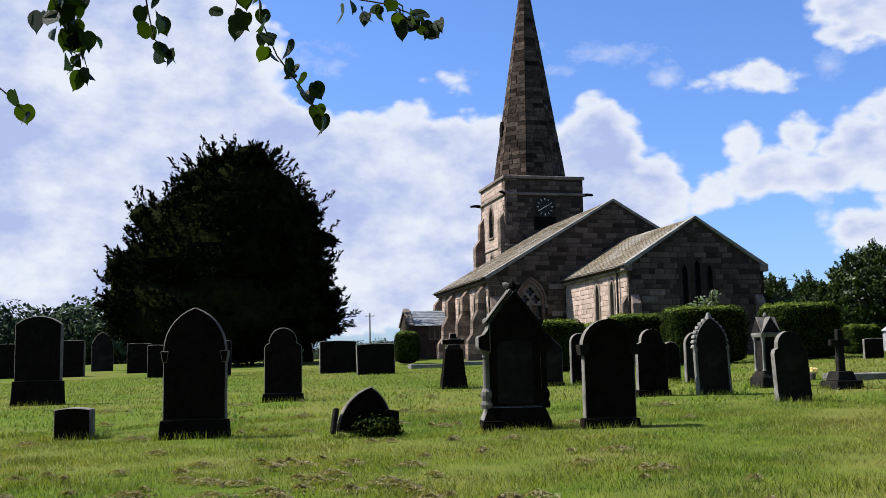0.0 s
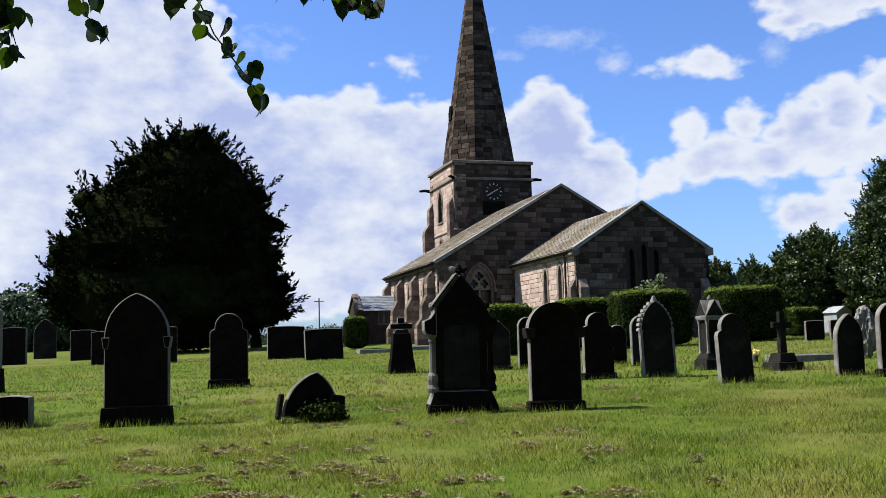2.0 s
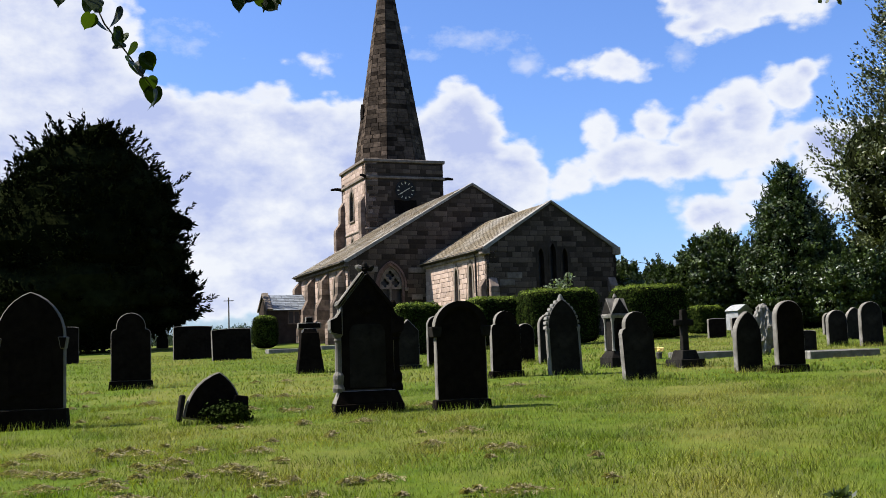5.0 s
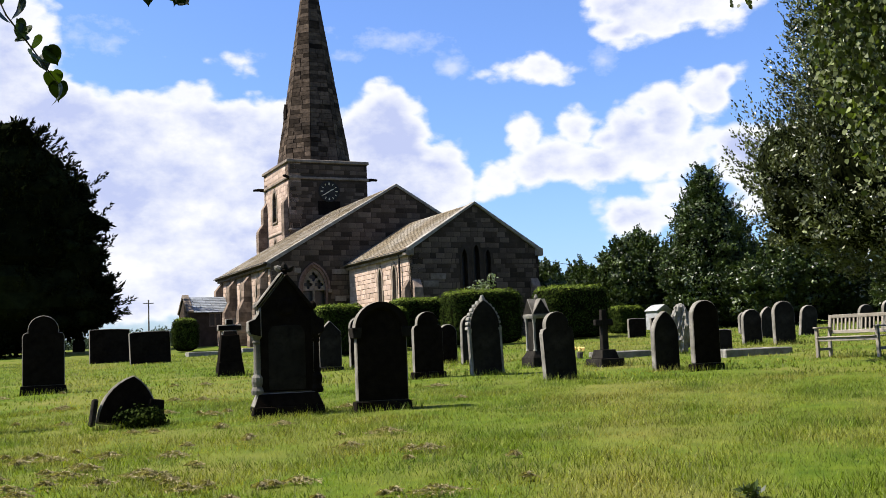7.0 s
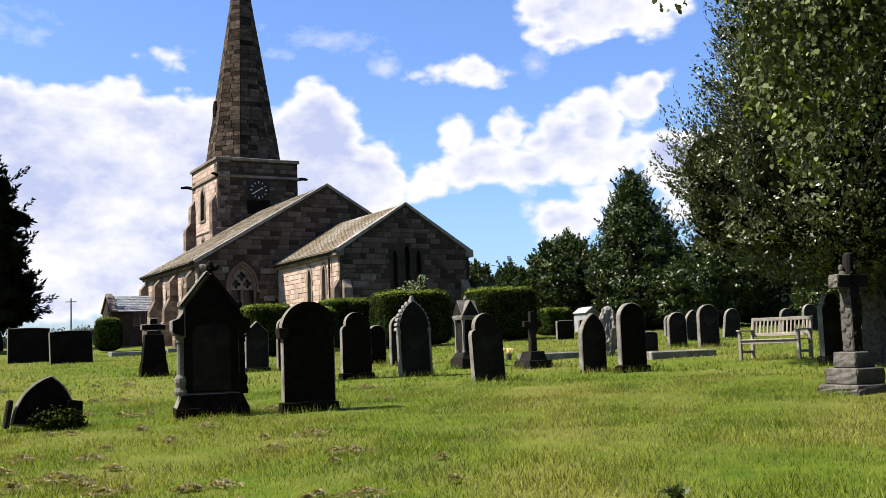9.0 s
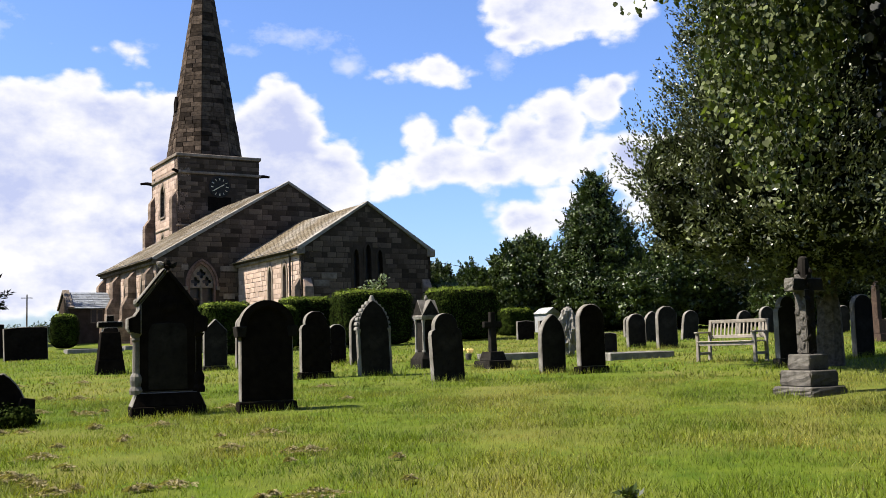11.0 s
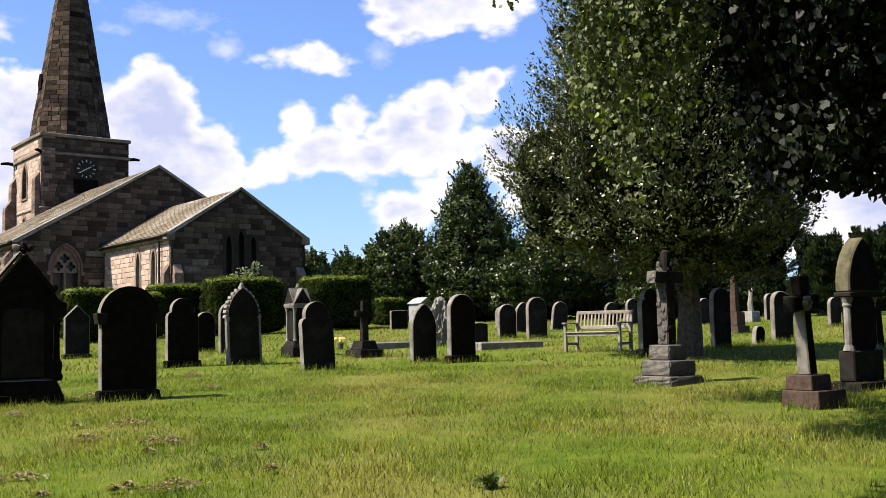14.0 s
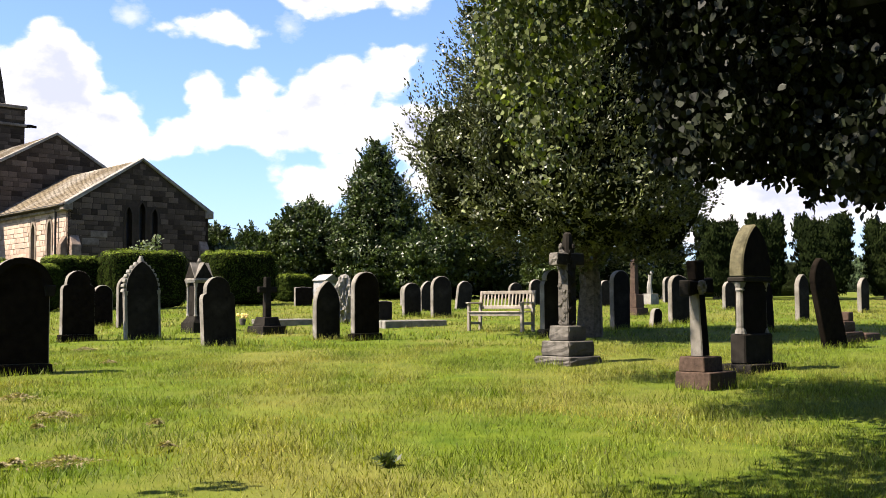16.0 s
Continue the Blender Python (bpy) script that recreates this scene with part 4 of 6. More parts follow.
def gothic_headstone(x, y):
    t = thing("gothic_headstone", x, y, 6, "tall black gabled gothic headstone with side shafts and leaf finial", "headstone", "headstones of the churchyard")
    part("plinth", taper(0, 0, -0.1, 0.12, 1.1, 0.5, 1.06, 0.46), M_SOOT_SHADE, t)
    edged(part("plinth_step", taper(0, 0, 0.12, 0.32, 1.06, 0.42, 0.9, 0.3), M_SOOT_SHADE, t), M_SUN_EDGE)
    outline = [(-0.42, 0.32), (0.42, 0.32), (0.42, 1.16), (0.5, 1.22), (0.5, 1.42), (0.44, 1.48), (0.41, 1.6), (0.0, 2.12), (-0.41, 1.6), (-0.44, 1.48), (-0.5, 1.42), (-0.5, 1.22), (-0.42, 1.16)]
    slab = edged(part("slab", prism(outline, -0.11, 0.11, None, 0.018), M_SOOT_SHADE, t), M_SUN_EDGE)
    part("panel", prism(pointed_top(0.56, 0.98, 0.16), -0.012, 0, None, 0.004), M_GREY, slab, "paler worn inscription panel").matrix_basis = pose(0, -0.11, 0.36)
    part("carved_trefoil", turned([(0.13, 0), (0.13, 0.02), (0.09, 0.03)], 0, 0, 12), M_SOOT_SHADE, slab).matrix_basis = pose(0, -0.11, 1.62, 90, 0, 0)
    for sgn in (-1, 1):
        # left-hand parts painted pale as if sunlit, right-hand ones dark as if shaded
        side = M_SUN_EDGE if sgn < 0 else M_SOOT_SHADE
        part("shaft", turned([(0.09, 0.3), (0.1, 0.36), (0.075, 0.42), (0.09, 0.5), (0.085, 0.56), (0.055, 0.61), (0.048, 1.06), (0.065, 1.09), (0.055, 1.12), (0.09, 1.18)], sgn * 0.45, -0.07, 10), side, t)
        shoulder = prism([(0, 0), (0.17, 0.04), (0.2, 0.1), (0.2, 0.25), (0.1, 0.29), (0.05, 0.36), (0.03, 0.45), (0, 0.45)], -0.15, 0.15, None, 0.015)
        block = edged(part("shoulder_block", shoulder, M_SOOT_SHADE, t), side)
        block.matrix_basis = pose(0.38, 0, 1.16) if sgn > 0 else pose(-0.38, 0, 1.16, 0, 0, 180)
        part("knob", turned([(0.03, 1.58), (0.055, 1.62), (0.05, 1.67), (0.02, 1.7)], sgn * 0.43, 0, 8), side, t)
        c = edged(part("gable_coping", prism([(0, 0), (0.66, 0), (0.66, 0.05), (0, 0.05)], -0.15, 0.15, None, 0.012), M_SOOT_SHADE, t), side)
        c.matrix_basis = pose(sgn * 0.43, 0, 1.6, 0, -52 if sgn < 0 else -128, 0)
    part("finial_stem", turned([(0.05, 2.08), (0.045, 2.16), (0.07, 2.18), (0.03, 2.22)], 0, 0, 8), M_SOOT_SHADE, t)
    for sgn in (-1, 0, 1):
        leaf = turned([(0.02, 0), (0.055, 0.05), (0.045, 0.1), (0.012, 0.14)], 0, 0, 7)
        # left leaf pale for sun, the others dark
        part("finial_leaf", leaf, M_SUN_EDGE if sgn < 0 else M_GREY, t).matrix_basis = pose(sgn * 0.03, 0, 2.17, 0, sgn * 58, 0)


round_headed()
gothic_headstone(0.90, 16.05)

# rows behind
for x, y, w, h, top, mat, label, kw in (
    (4.14, 21.78, 0.66, 1.42, "shoulder", M_SOOT_SHADE, "black headstone with a stepped round head", dict(base=0.14)),
    (5.68, 27.21, 0.50, 1.04, "round", M_SOOT_SHADE, "low black round-topped headstone", {}),
    (6.15, 26.32, 0.62, 1.28, "round", M_GREY, "grey round-topped headstone behind a crocketed one", {}),
    (6.27, 19.25, 0.68, 1.30, "shoulder", M_GREY, "grey headstone with a round head, leaning slightly", dict(lean=(0, -3), rise_=0.3, letters=False)),
    (2.49, 26.88, 0.6, 1.3, "gable", M_GREY, "pale grey gabled headstone", dict(base=0.1)),
    (3.3, 27.4, 0.5, 1.35, "round", M_SOOT_SHADE, "dark narrow headstone beside the hedge", {}),
    (8.70, 19.82, 0.60, 1.20, "pointed", M_GREY, "dark pointed headstone with beaded edge", dict(rise_=0.5)),
    (9.32, 19.27, 0.64, 1.38, "round", M_SOOT_SHADE, "black round-headed headstone with a shaft at its side", dict(base=0.12)),
    (12.16, 24.27, 0.42, 0.6, "flat", M_GREY, "low flat-topped grey stone", {}),
    (13.01, 17.93, 0.42, 1.40, "shoulder", M_GREY, "narrow tall grey headstone beside the rustic cross", dict(base=0.16, thick=0.3)),
    (16.01, 19.36, 0.44, 1.38, "round", M_GREY, "tall grey round-topped headstone", dict(thick=0.2)),
    (24.72, 30.92, 0.4, 0.95, "round", M_GREY, "pale-edged distant round-topped headstone", {}),
    (17.50, 19.83, 0.26, 0.44, "round", M_SOOT_SHADE, "small dark leaning grave marker", dict(lean=(-6, 14))),
    (18.75, 20.4, 0.46, 1.25, "round", M_GREY, "grey round-topped headstone with lit edge", dict(thick=0.2)),
    (19.35, 20.9, 0.4, 1.2, "round", M_GREY, "pale-edged round-topped upright headstone", {}),
    (29.14, 32.39, 0.4, 1.04, "round", M_GREY, "distant grey round-topped headstone", {}),
    (25.96, 25.80, 0.42, 0.95, "round", M_GREY, "grey headstone half hidden by the arched monument", {}),
    (18.37, 17.07, 0.4, 1.12, "round", M_SOOT_SHADE, "dark headstone in the shade of the trees", dict(lean=(0, -4))),
    (22.32, 19.48, 0.36, 1.25, "pointed", M_GREY, "grey pointed headstone with a pale edge", dict(thick=0.2)),
    (27.88, 21.93, 0.36, 1.10, "pointed", M_GREY, "pale-edged narrow pointed headstone", dict(thick=0.2)),
    (15.66, 12.9, 0.5, 1.66, "pointed", M_SOOT_SHADE, "dark headstone leaning far over under the trees", dict(lean=(0, -15), thick=0.12, edge=False)),
    (15.31, 26.78, 0.55, 1.20, "round", M_GREY, "grey round-topped headstone behind the bench", dict(thick=0.2)),
    (14.75, 27.6, 0.5, 1.0, "round", M_GREY, "grey headstone standing behind another", {}),
    (18.72, 31.32, 0.5, 0.98, "round", M_GREY, "leaning grey round-topped headstone", dict(lean=(0, 8))),
    (17.13, 30.96, 0.5, 1.0, "pointed", M_GREY, "pale-edged pointed headstone under the trees", {}),
    (18.42, 35.03, 0.4, 0.78, "round", M_GREY, "small pale-edged headstone under the trees", {}),
    (22.45, 33.61, 0.5, 0.85, "round", M_GREY, "grey headstone beyond the bench", {}),
    (23.09, 33.13, 0.5, 0.98, "round", M_GREY, "pale-edged round headstone beyond the bench", {}),
    (15.14, 37.35, 0.6, 0.72, "flat", M_SOOT_SHADE, "dark flat-topped stone beside the hedge", {}),
    (16.0, 37.2, 0.6, 0.72, "flat", M_SOOT_SHADE, "dark flat-topped stone beside the hedge", {}),
    (-20.02, 58.21, 1.2, 2.2, "pointed", M_GREY, "large grey pointed stone near the yew", {}),
    (-22.19, 50.78, 1.0, 1.7, "flat", M_SOOT_SHADE, "dark flat-topped slab tomb", dict(thick=0.5)),
    (-18.53, 49.68, 1.1, 1.75, "flat", M_SOOT_SHADE, "dark flat-topped slab tomb", dict(thick=0.5)),
    (-16.05, 52.19, 1.2, 1.5, "flat", M_SOOT_SHADE, "dark flat-topped slab tomb", dict(thick=0.5)),
    (-12.95, 44.57, 0.8, 1.4, "flat", M_SOOT_SHADE, "dark flat-topped slab tomb", dict(thick=0.4)),
    (-10.0, 43.5, 1.0, 1.5, "flat", M_SOOT_SHADE, "dark flat-topped slab under the yew", dict(thick=0.4)),
    (-4.80, 42.12, 1.5, 1.31, "flat", M_SOOT_SHADE, "broad dark flat-topped slab", dict(thick=0.3)),
    (-3.04, 39.47, 1.45, 1.16, "flat", M_SOOT_SHADE, "broad dark flat-topped slab, leaning a little", dict(thick=0.3, lean=(0, -2))),
    (-14.41, 72.74, 1.2, 0.9, "flat", M_GREY, "low grey slab far off", {}),
    (-9.14, 63.90, 0.7, 0.8, "round", M_GREY, "low grey headstone far off", {}),
):
    if x > 12:
        kw = dict(kw, turn=4.0, thick=min(kw.get("thick", 0.14), 0.15))
        w *= 1.2
    headstone(x, y, w, h, top, mat, label, **kw)


def crocketed():
    t = headstone(5.42, 21.79, 0.72, 1.62, "pointed", M_GREY, "dark pointed headstone with crockets up its edge", 0.18, 12, (0, -2), 0.0, rise_=0.6)
    top = pointed_top(0.72, 1.62, 0.6)
    for x, z in top[2:]:
        part("crocket", taper(x * 1.04, 0, z - 0.04, z + 0.03, 0.08, 0.16, 0.05, 0.14), M_PALE, t)
    part("finial", taper(0.02, 0, 1.58, 1.72, 0.12, 0.14, 0.05, 0.06), M_PALE, t)
    for sgn in (-1, 1):
        part("shaft", turned([(0.05, 0), (0.04, 0.1), (0.04, 0.9), (0.06, 1.0)], sgn * 0.36, -0.06, 8), M_PALE, t)


def gabled_pedestal(x, y):
    t = thing("pedestal_monument", x, y, 12, "grey stone pedestal monument with gables and corner shafts", "monument")
    t.matrix_basis = t.matrix_basis @ Matrix.Diagonal((0.8, 0.8, 1, 1))
    part("base_step", taper(0, 0, -0.1, 0.22, 0.78, 0.78, 0.74, 0.74), M_GREY, t)
    part("base_moulding", taper(0, 0, 0.22, 0.36, 0.7, 0.7, 0.5, 0.5), M_GREY, t)
    part("die", box(-0.22, 0.22, -0.22, 0.22, 0.36, 1.12, None, 0.015), M_GREY, t)
    for sx in (-1, 1):
        for sy in (-1, 1):
            part("corner_shaft", turned([(0.06, 0.36), (0.04, 0.42), (0.04, 1.0), (0.07, 1.12)], sx * 0.23, sy * 0.23, 8), M_PALE, t)
    part("cornice", taper(0, 0, 1.12, 1.2, 0.58, 0.58, 0.64, 0.64), M_PALE, t)
    part("carved_panel", prism(pointed_top(0.26, 0.58, 0.2), -0.02, 0, None, 0.006), M_SOOT_SHADE, t).matrix_basis = pose(0, -0.22, 0.42)
    part("finial", turned([(0.05, 1.56), (0.07, 1.62), (0.02, 1.7)], 0, 0, 8), M_SUN_EDGE, t)
    for turn in (0, 90):
        edged(part("gable", prism([(-0.32, 1.2), (0.32, 1.2), (0, 1.6)], -0.3, 0.3, None, 0.015), M_GREY, t), M_SUN_EDGE).matrix_basis = pose(0, 0, 0, 0, 0, turn)


def stepped_cross(x, y, tall=1.26, mat=None):
    t = thing("stone_cross", x, y, 14, "small stone cross on a stepped base", "grave cross")
    part("step", taper(0, 0, -0.08, 0.16, 0.66, 0.66, 0.62, 0.62), M_GREY, t)
    part("step", taper(0, 0, 0.16, 0.36, 0.46, 0.46, 0.36, 0.36), M_GREY, t)
    part("shaft", taper(0, 0, 0.36, tall, 0.17, 0.13, 0.13, 0.11), M_GREY, t)
    part("arm", box(-0.24, 0.24, -0.055, 0.055, tall - 0.36, tall - 0.22, None, 0.015), M_GREY, t)


def broken_pedestal(x, y):
    t = thing("pedestal_monument", x, y, 8, "dark tapered pedestal with the stump of a stone cross", "monument")
    part("base", taper(0, 0, -0.1, 0.35, 0.72, 0.6, 0.62, 0.5), M_SOOT_SHADE, t)
    part("die", taper(0, 0, 0.35, 1.05, 0.6, 0.48, 0.46, 0.38), M_SOOT_SHADE, t)
    edged(part("cap", taper(0, 0, 1.05, 1.16, 0.4, 0.34, 0.34, 0.28), M_SOOT_SHADE, t), M_SUN_EDGE)
    edged(part("arm_stump", box(-0.31, 0.31, -0.1, 0.1, 1.16, 1.32, None, 0.02), M_SOOT_SHADE, t), M_SUN_EDGE)
    edged(part("stump", taper(0.0, 0, 1.32, 1.47, 0.2, 0.18, 0.18, 0.16), M_SOOT_SHADE, t), M_SUN_EDGE)


def rough_block(w, d, h, seed):
    """A quarry-faced block."""
    rng = random.Random(seed)
    bm = taper(0, 0, 0, h, w, d, w * 0.98, d * 0.98, None, 0.015)
    bmesh.ops.subdivide_edges(bm, edges=bm.edges[:], cuts=3, use_grid_fill=True)
    for v in bm.verts:
        if 0.02 < v.co.z < h - 0.02:
            v.co.x *= 1 + rng.uniform(-0.02, 0.06)
            v.co.y *= 1 + rng.uniform(-0.02, 0.06)
    return bm


def rustic_cross(x, y):
    t = thing("rustic_cross_monument", x, y, 12, "tall grey rustic stone cross with carved foliage on three rock-faced blocks", "monument")
    for z, w, h in ((-0.06, 0.72, 0.17), (0.11, 0.57, 0.23), (0.34, 0.40, 0.23)):
        b = part("plinth_block", rough_block(w, w, h, int(w * 100)), M_ROCK, t)
        b.location = (0, 0, z)
    # shaft and arm sides get a paler stone, painting in the sun on them
    shaft = edged(part("shaft", rough_block(0.2, 0.2, 0.95, 31), M_GREY, t), M_ROCK)
    shaft.location = (0, 0, 0.57)
    part("head", taper(0.02, 0, 1.66, 2.0, 0.19, 0.17, 0.11, 0.12, None, 0.03), M_GREY, t)
    arm = edged(part("arm", rough_block(0.62, 0.18, 0.2, 32), M_GREY, t), M_ROCK)
    arm.location = (0, 0, 1.48)
    rng = random.Random(4)
    for k in range(26):
        leaf = bmesh.new()
        bmesh.ops.create_icosphere(leaf, subdivisions=1, radius=0.5)
        s = rng.uniform(0.07, 0.13)
        m = Matrix.Diagonal((0.05, s, s * 1.4, 1))
        up = 0.03 + (k // 2) * 0.098
        if k % 2:
            m = pose(-0.1, 0.05 * math.sin(k * 1.1), up, rng.uniform(-50, 50), 0, 0) @ m
        else:
            m = pose(0.05 * math.sin(k * 1.1), -0.1, up, 0, rng.uniform(-50, 50), 90) @ m
        # leaves on the left side pale for sun, on the front dark for shade
        part("carved_ivy_leaf", leaf, M_ROCK if k % 2 else M_GREY, shaft).matrix_basis = m


def broken_cross(x, y):
    t = thing("stone_cross", x, y, 14, "weathered stone grave cross leaning on two brown stone steps", "grave cross")
    part("step", taper(0.03, 0, -0.06, 0.2, 0.6, 0.5, 0.58, 0.48), M_PINK, t, "brown stone step")
    part("step", taper(-0.03, 0.03, 0.2, 0.38, 0.42, 0.36, 0.4, 0.34), M_PINK, t, "brown stone step")
    s = part("shaft", taper(0, 0, 0, 0.76, 0.17, 0.17, 0.15, 0.14, None, 0.014), M_SOOT_SHADE, t, "leaning cross shaft with a pale side")
    edged(s, M_SUN_EDGE)
    s.matrix_basis = pose(-0.05, 0.02, 0.38, 0, -4, 0)
    arm = part("arm", prism([(-0.27, 0.74), (-0.1, 0.76), (0.1, 0.76), (0.27, 0.74), (0.27, 0.94), (0.1, 0.92), (-0.1, 0.92), (-0.27, 0.94)], -0.075, 0.075, None, 0.015), M_SOOT_SHADE, s)
    edged(arm, M_GREY)
    part("head", prism([(-0.08, 0.92), (0.08, 0.92), (0.1, 1.16), (-0.1, 1.16)], -0.07, 0.07, None, 0.015), M_SOOT_SHADE, s, "black cross head")
    for k in range(6):
        petal = bmesh.new()
        bmesh.ops.create_icosphere(petal, subdivisions=1, radius=0.045)
        part("carved_flower_petal", petal, M_SUN_EDGE, s).location = (-0.02 + 0.05 * math.cos(k * 1.05), -0.085, 0.84 + 0.05 * math.sin(k * 1.05))


def arched_monument(x, y):
    t = thing("arched_monument", x, y, 12, "tall pointed-arched sandstone monument with corner shafts, mossy on top", "monument")
    part("base_step", taper(0, 0, -0.08, 0.1, 0.96, 0.56, 0.92, 0.52), M_GREY, t)
    part("plinth", box(-0.36, 0.36, -0.12, 0.12, 0.1, 0.52, None, 0.02), M_GREY, t)
    part("die", box(-0.3, 0.3, -0.07, 0.07, 0.52, 1.24, None, 0.01), M_SOOT_SHADE, t)
    for sx in (-1, 1):
        part("corner_shaft", turned([(0.085, 0.52), (0.075, 0.56), (0.058, 0.6), (0.052, 1.1), (0.066, 1.13), (0.06, 1.16), (0.09, 1.24)], sx * 0.29, -0.01, 10), M_PALE, t, "pale turned corner shaft")
    part("capital_band", box(-0.39, 0.39, -0.13, 0.13, 1.24, 1.31, None, 0.015), M_GREY, t)
    head = part("arched_head", prism([(px, pz + 1.31) for px, pz in pointed_top(0.74, 0.76, 0.66)], -0.11, 0.11, None, 0.02), M_SOOT_SHADE, t, "mossy pointed-arch capstone")
    edged(head, M_MOSS)


def fallen_stone(x, y):
    t = thing("fallen_headstone", x, y, 14, "sunken pointed headstone, tilted and half overgrown", "headstone", "headstones of the churchyard", None, (-4, 9))
    edged(part("slab", prism(pointed_top(0.84, 0.74, 0.66), -0.1, 0.1, None, 0.02), M_SOOT_SHADE, t), M_SUN_EDGE)
    part("kerb_piece", box(-0.52, -0.44, -0.12, 0.05, -0.05, 0.34, None, 0.02), M_GREY, t)
    part("broken_piece", taper(0.36, -0.12, -0.05, 0.42, 0.3, 0.2, 0.2, 0.14), M_SOOT_SHADE, t)


def kerb_set(x, y, w, d, turn, label, mat=None):
    t = thing("kerbed_grave", x, y, turn, label, "grave kerb")
    for a, b, c, e in ((-w / 2, w / 2, -d / 2, -d / 2 + 0.14), (-w / 2, w / 2, d / 2 - 0.14, d / 2), (-w / 2, -w / 2 + 0.14, -d / 2 + 0.14, d / 2 - 0.14), (w / 2 - 0.14, w / 2, -d / 2 + 0.14, d / 2 - 0.14)):
        part("kerb", box(a, b, c, e, -0.08, 0.14, None, 0.02), mat or M_PALE, t)


def red_pedestal(x, y):
    t = thing("granite_monument", x, y, 14, "pink granite pedestal with a tapering shaft", "monument")
    part("step", taper(0, 0, -0.08, 0.2, 0.62, 0.62, 0.58, 0.58), M_PINK, t)
    part("step", taper(0, 0, 0.2, 0.62, 0.42, 0.42, 0.4, 0.4), M_PINK, t)
    part("shaft", taper(0, 0, 0.62, 1.7, 0.2, 0.2, 0.16, 0.16), M_PINK, t)


def statue_monument(x, y):
    t = thing("pale_monument", x, y, 10, "pale slender monument on a block base", "monument")
    part("base", taper(0, 0, -0.08, 0.4, 0.5, 0.5, 0.46, 0.46), M_PALE, t)
    part("shaft", tube([(0, 0, 0.4), (-0.03, 0, 0.7), (0.02, 0, 0.95), (0.05, 0, 1.18), (0.1, 0, 1.26)], [0.12, 0.1, 0.08, 0.09, 0.03], 7), M_PALE, t)


def carved_boulder(x, y):
    t = thing("rock_monument", x, y, 10, "pale rough-carved rock monument", "monument")
    rng = random.Random(9)
    bm = bmesh.new()
    bmesh.ops.create_icosphere(bm, subdivisions=4, radius=0.5)
    for v in bm.verts:
        k = 1 + 0.5 * noise.noise(v.co * 6.0) + 0.35 * noise.noise(v.co * 13.0)
        v.co = Vector((v.co.x * 0.5 * k, v.co.y * 0.4 * k, v.co.z * 1.35 * (0.9 + 0.1 * k) + 0.62))
    part("rock", bm, M_PALE, t)


crocketed()
gabled_pedestal(7.11, 23.52)
stepped_cross(8.30, 22.28)
broken_pedestal(-0.06, 27.74)
rustic_cross(9.8, 13.0)
broken_cross(9.30, 9.55)
arched_monument(11.35, 10.75)
fallen_stone(-1.43, 15.75)
red_pedestal(20.97, 24.74)
statue_monument(27.05, 31.07)
carved_boulder(11.4, 25.0)
kerb_set(9.9, 25.4, 1.4, 1.0, 12, "low pale stone kerb round a grave")
kerb_set(12.2, 23.2, 2.0, 1.1, 12, "low pale stone kerb round a grave near the bench")
kerb_set(-0.9, 44.5, 2.2, 0.9, 12, "low stone kerb before the porch")
kerb_set(1.2, 46.0, 2.0, 0.9, 12, "low stone kerb by the nave wall")
kerb_set(17.6, 13.9, 0.8, 0.5, 20, "low reddish kerb in the tree shade", M_PINK)


def stepped_base(x, y):
    t = thing("stepped_base", x, y, 12, "low brown stepped monument base with one loose block", "monument")
    part("step", rough_block(0.7, 0.5, 0.2, 51), M_PINK, t)
    part("step", rough_block(0.44, 0.36, 0.2, 52), M_PINK, t).location = (-0.06, 0, 0.2)
    part("loose_block", rough_block(0.2, 0.22, 0.18, 53), M_PINK, t).location = (0.14, 0, 0.4)


stepped_base(16.9, 13.75)


def flower_vase(x, y):
    t = thing("flower_vase", x, y, 0, "small grave vase with faded yellow flowers", "vase")
    part("pot", turned([(0.07, -0.02), (0.09, 0.14), (0.08, 0.16)], 0, 0, 10), M_ROCK, t)
    rng = random.Random(2)
    for k in range(7):
        bm = bmesh.new()
        bmesh.ops.create_icosphere(bm, subdivisions=1, radius=0.045)
        part("flower", bm, M_FLOWER, t).location = (rng.uniform(-0.13, 0.13), rng.uniform(-0.08, 0.08), 0.2 + rng.random() * 0.08)


flower_vase(8.9, 25.8)


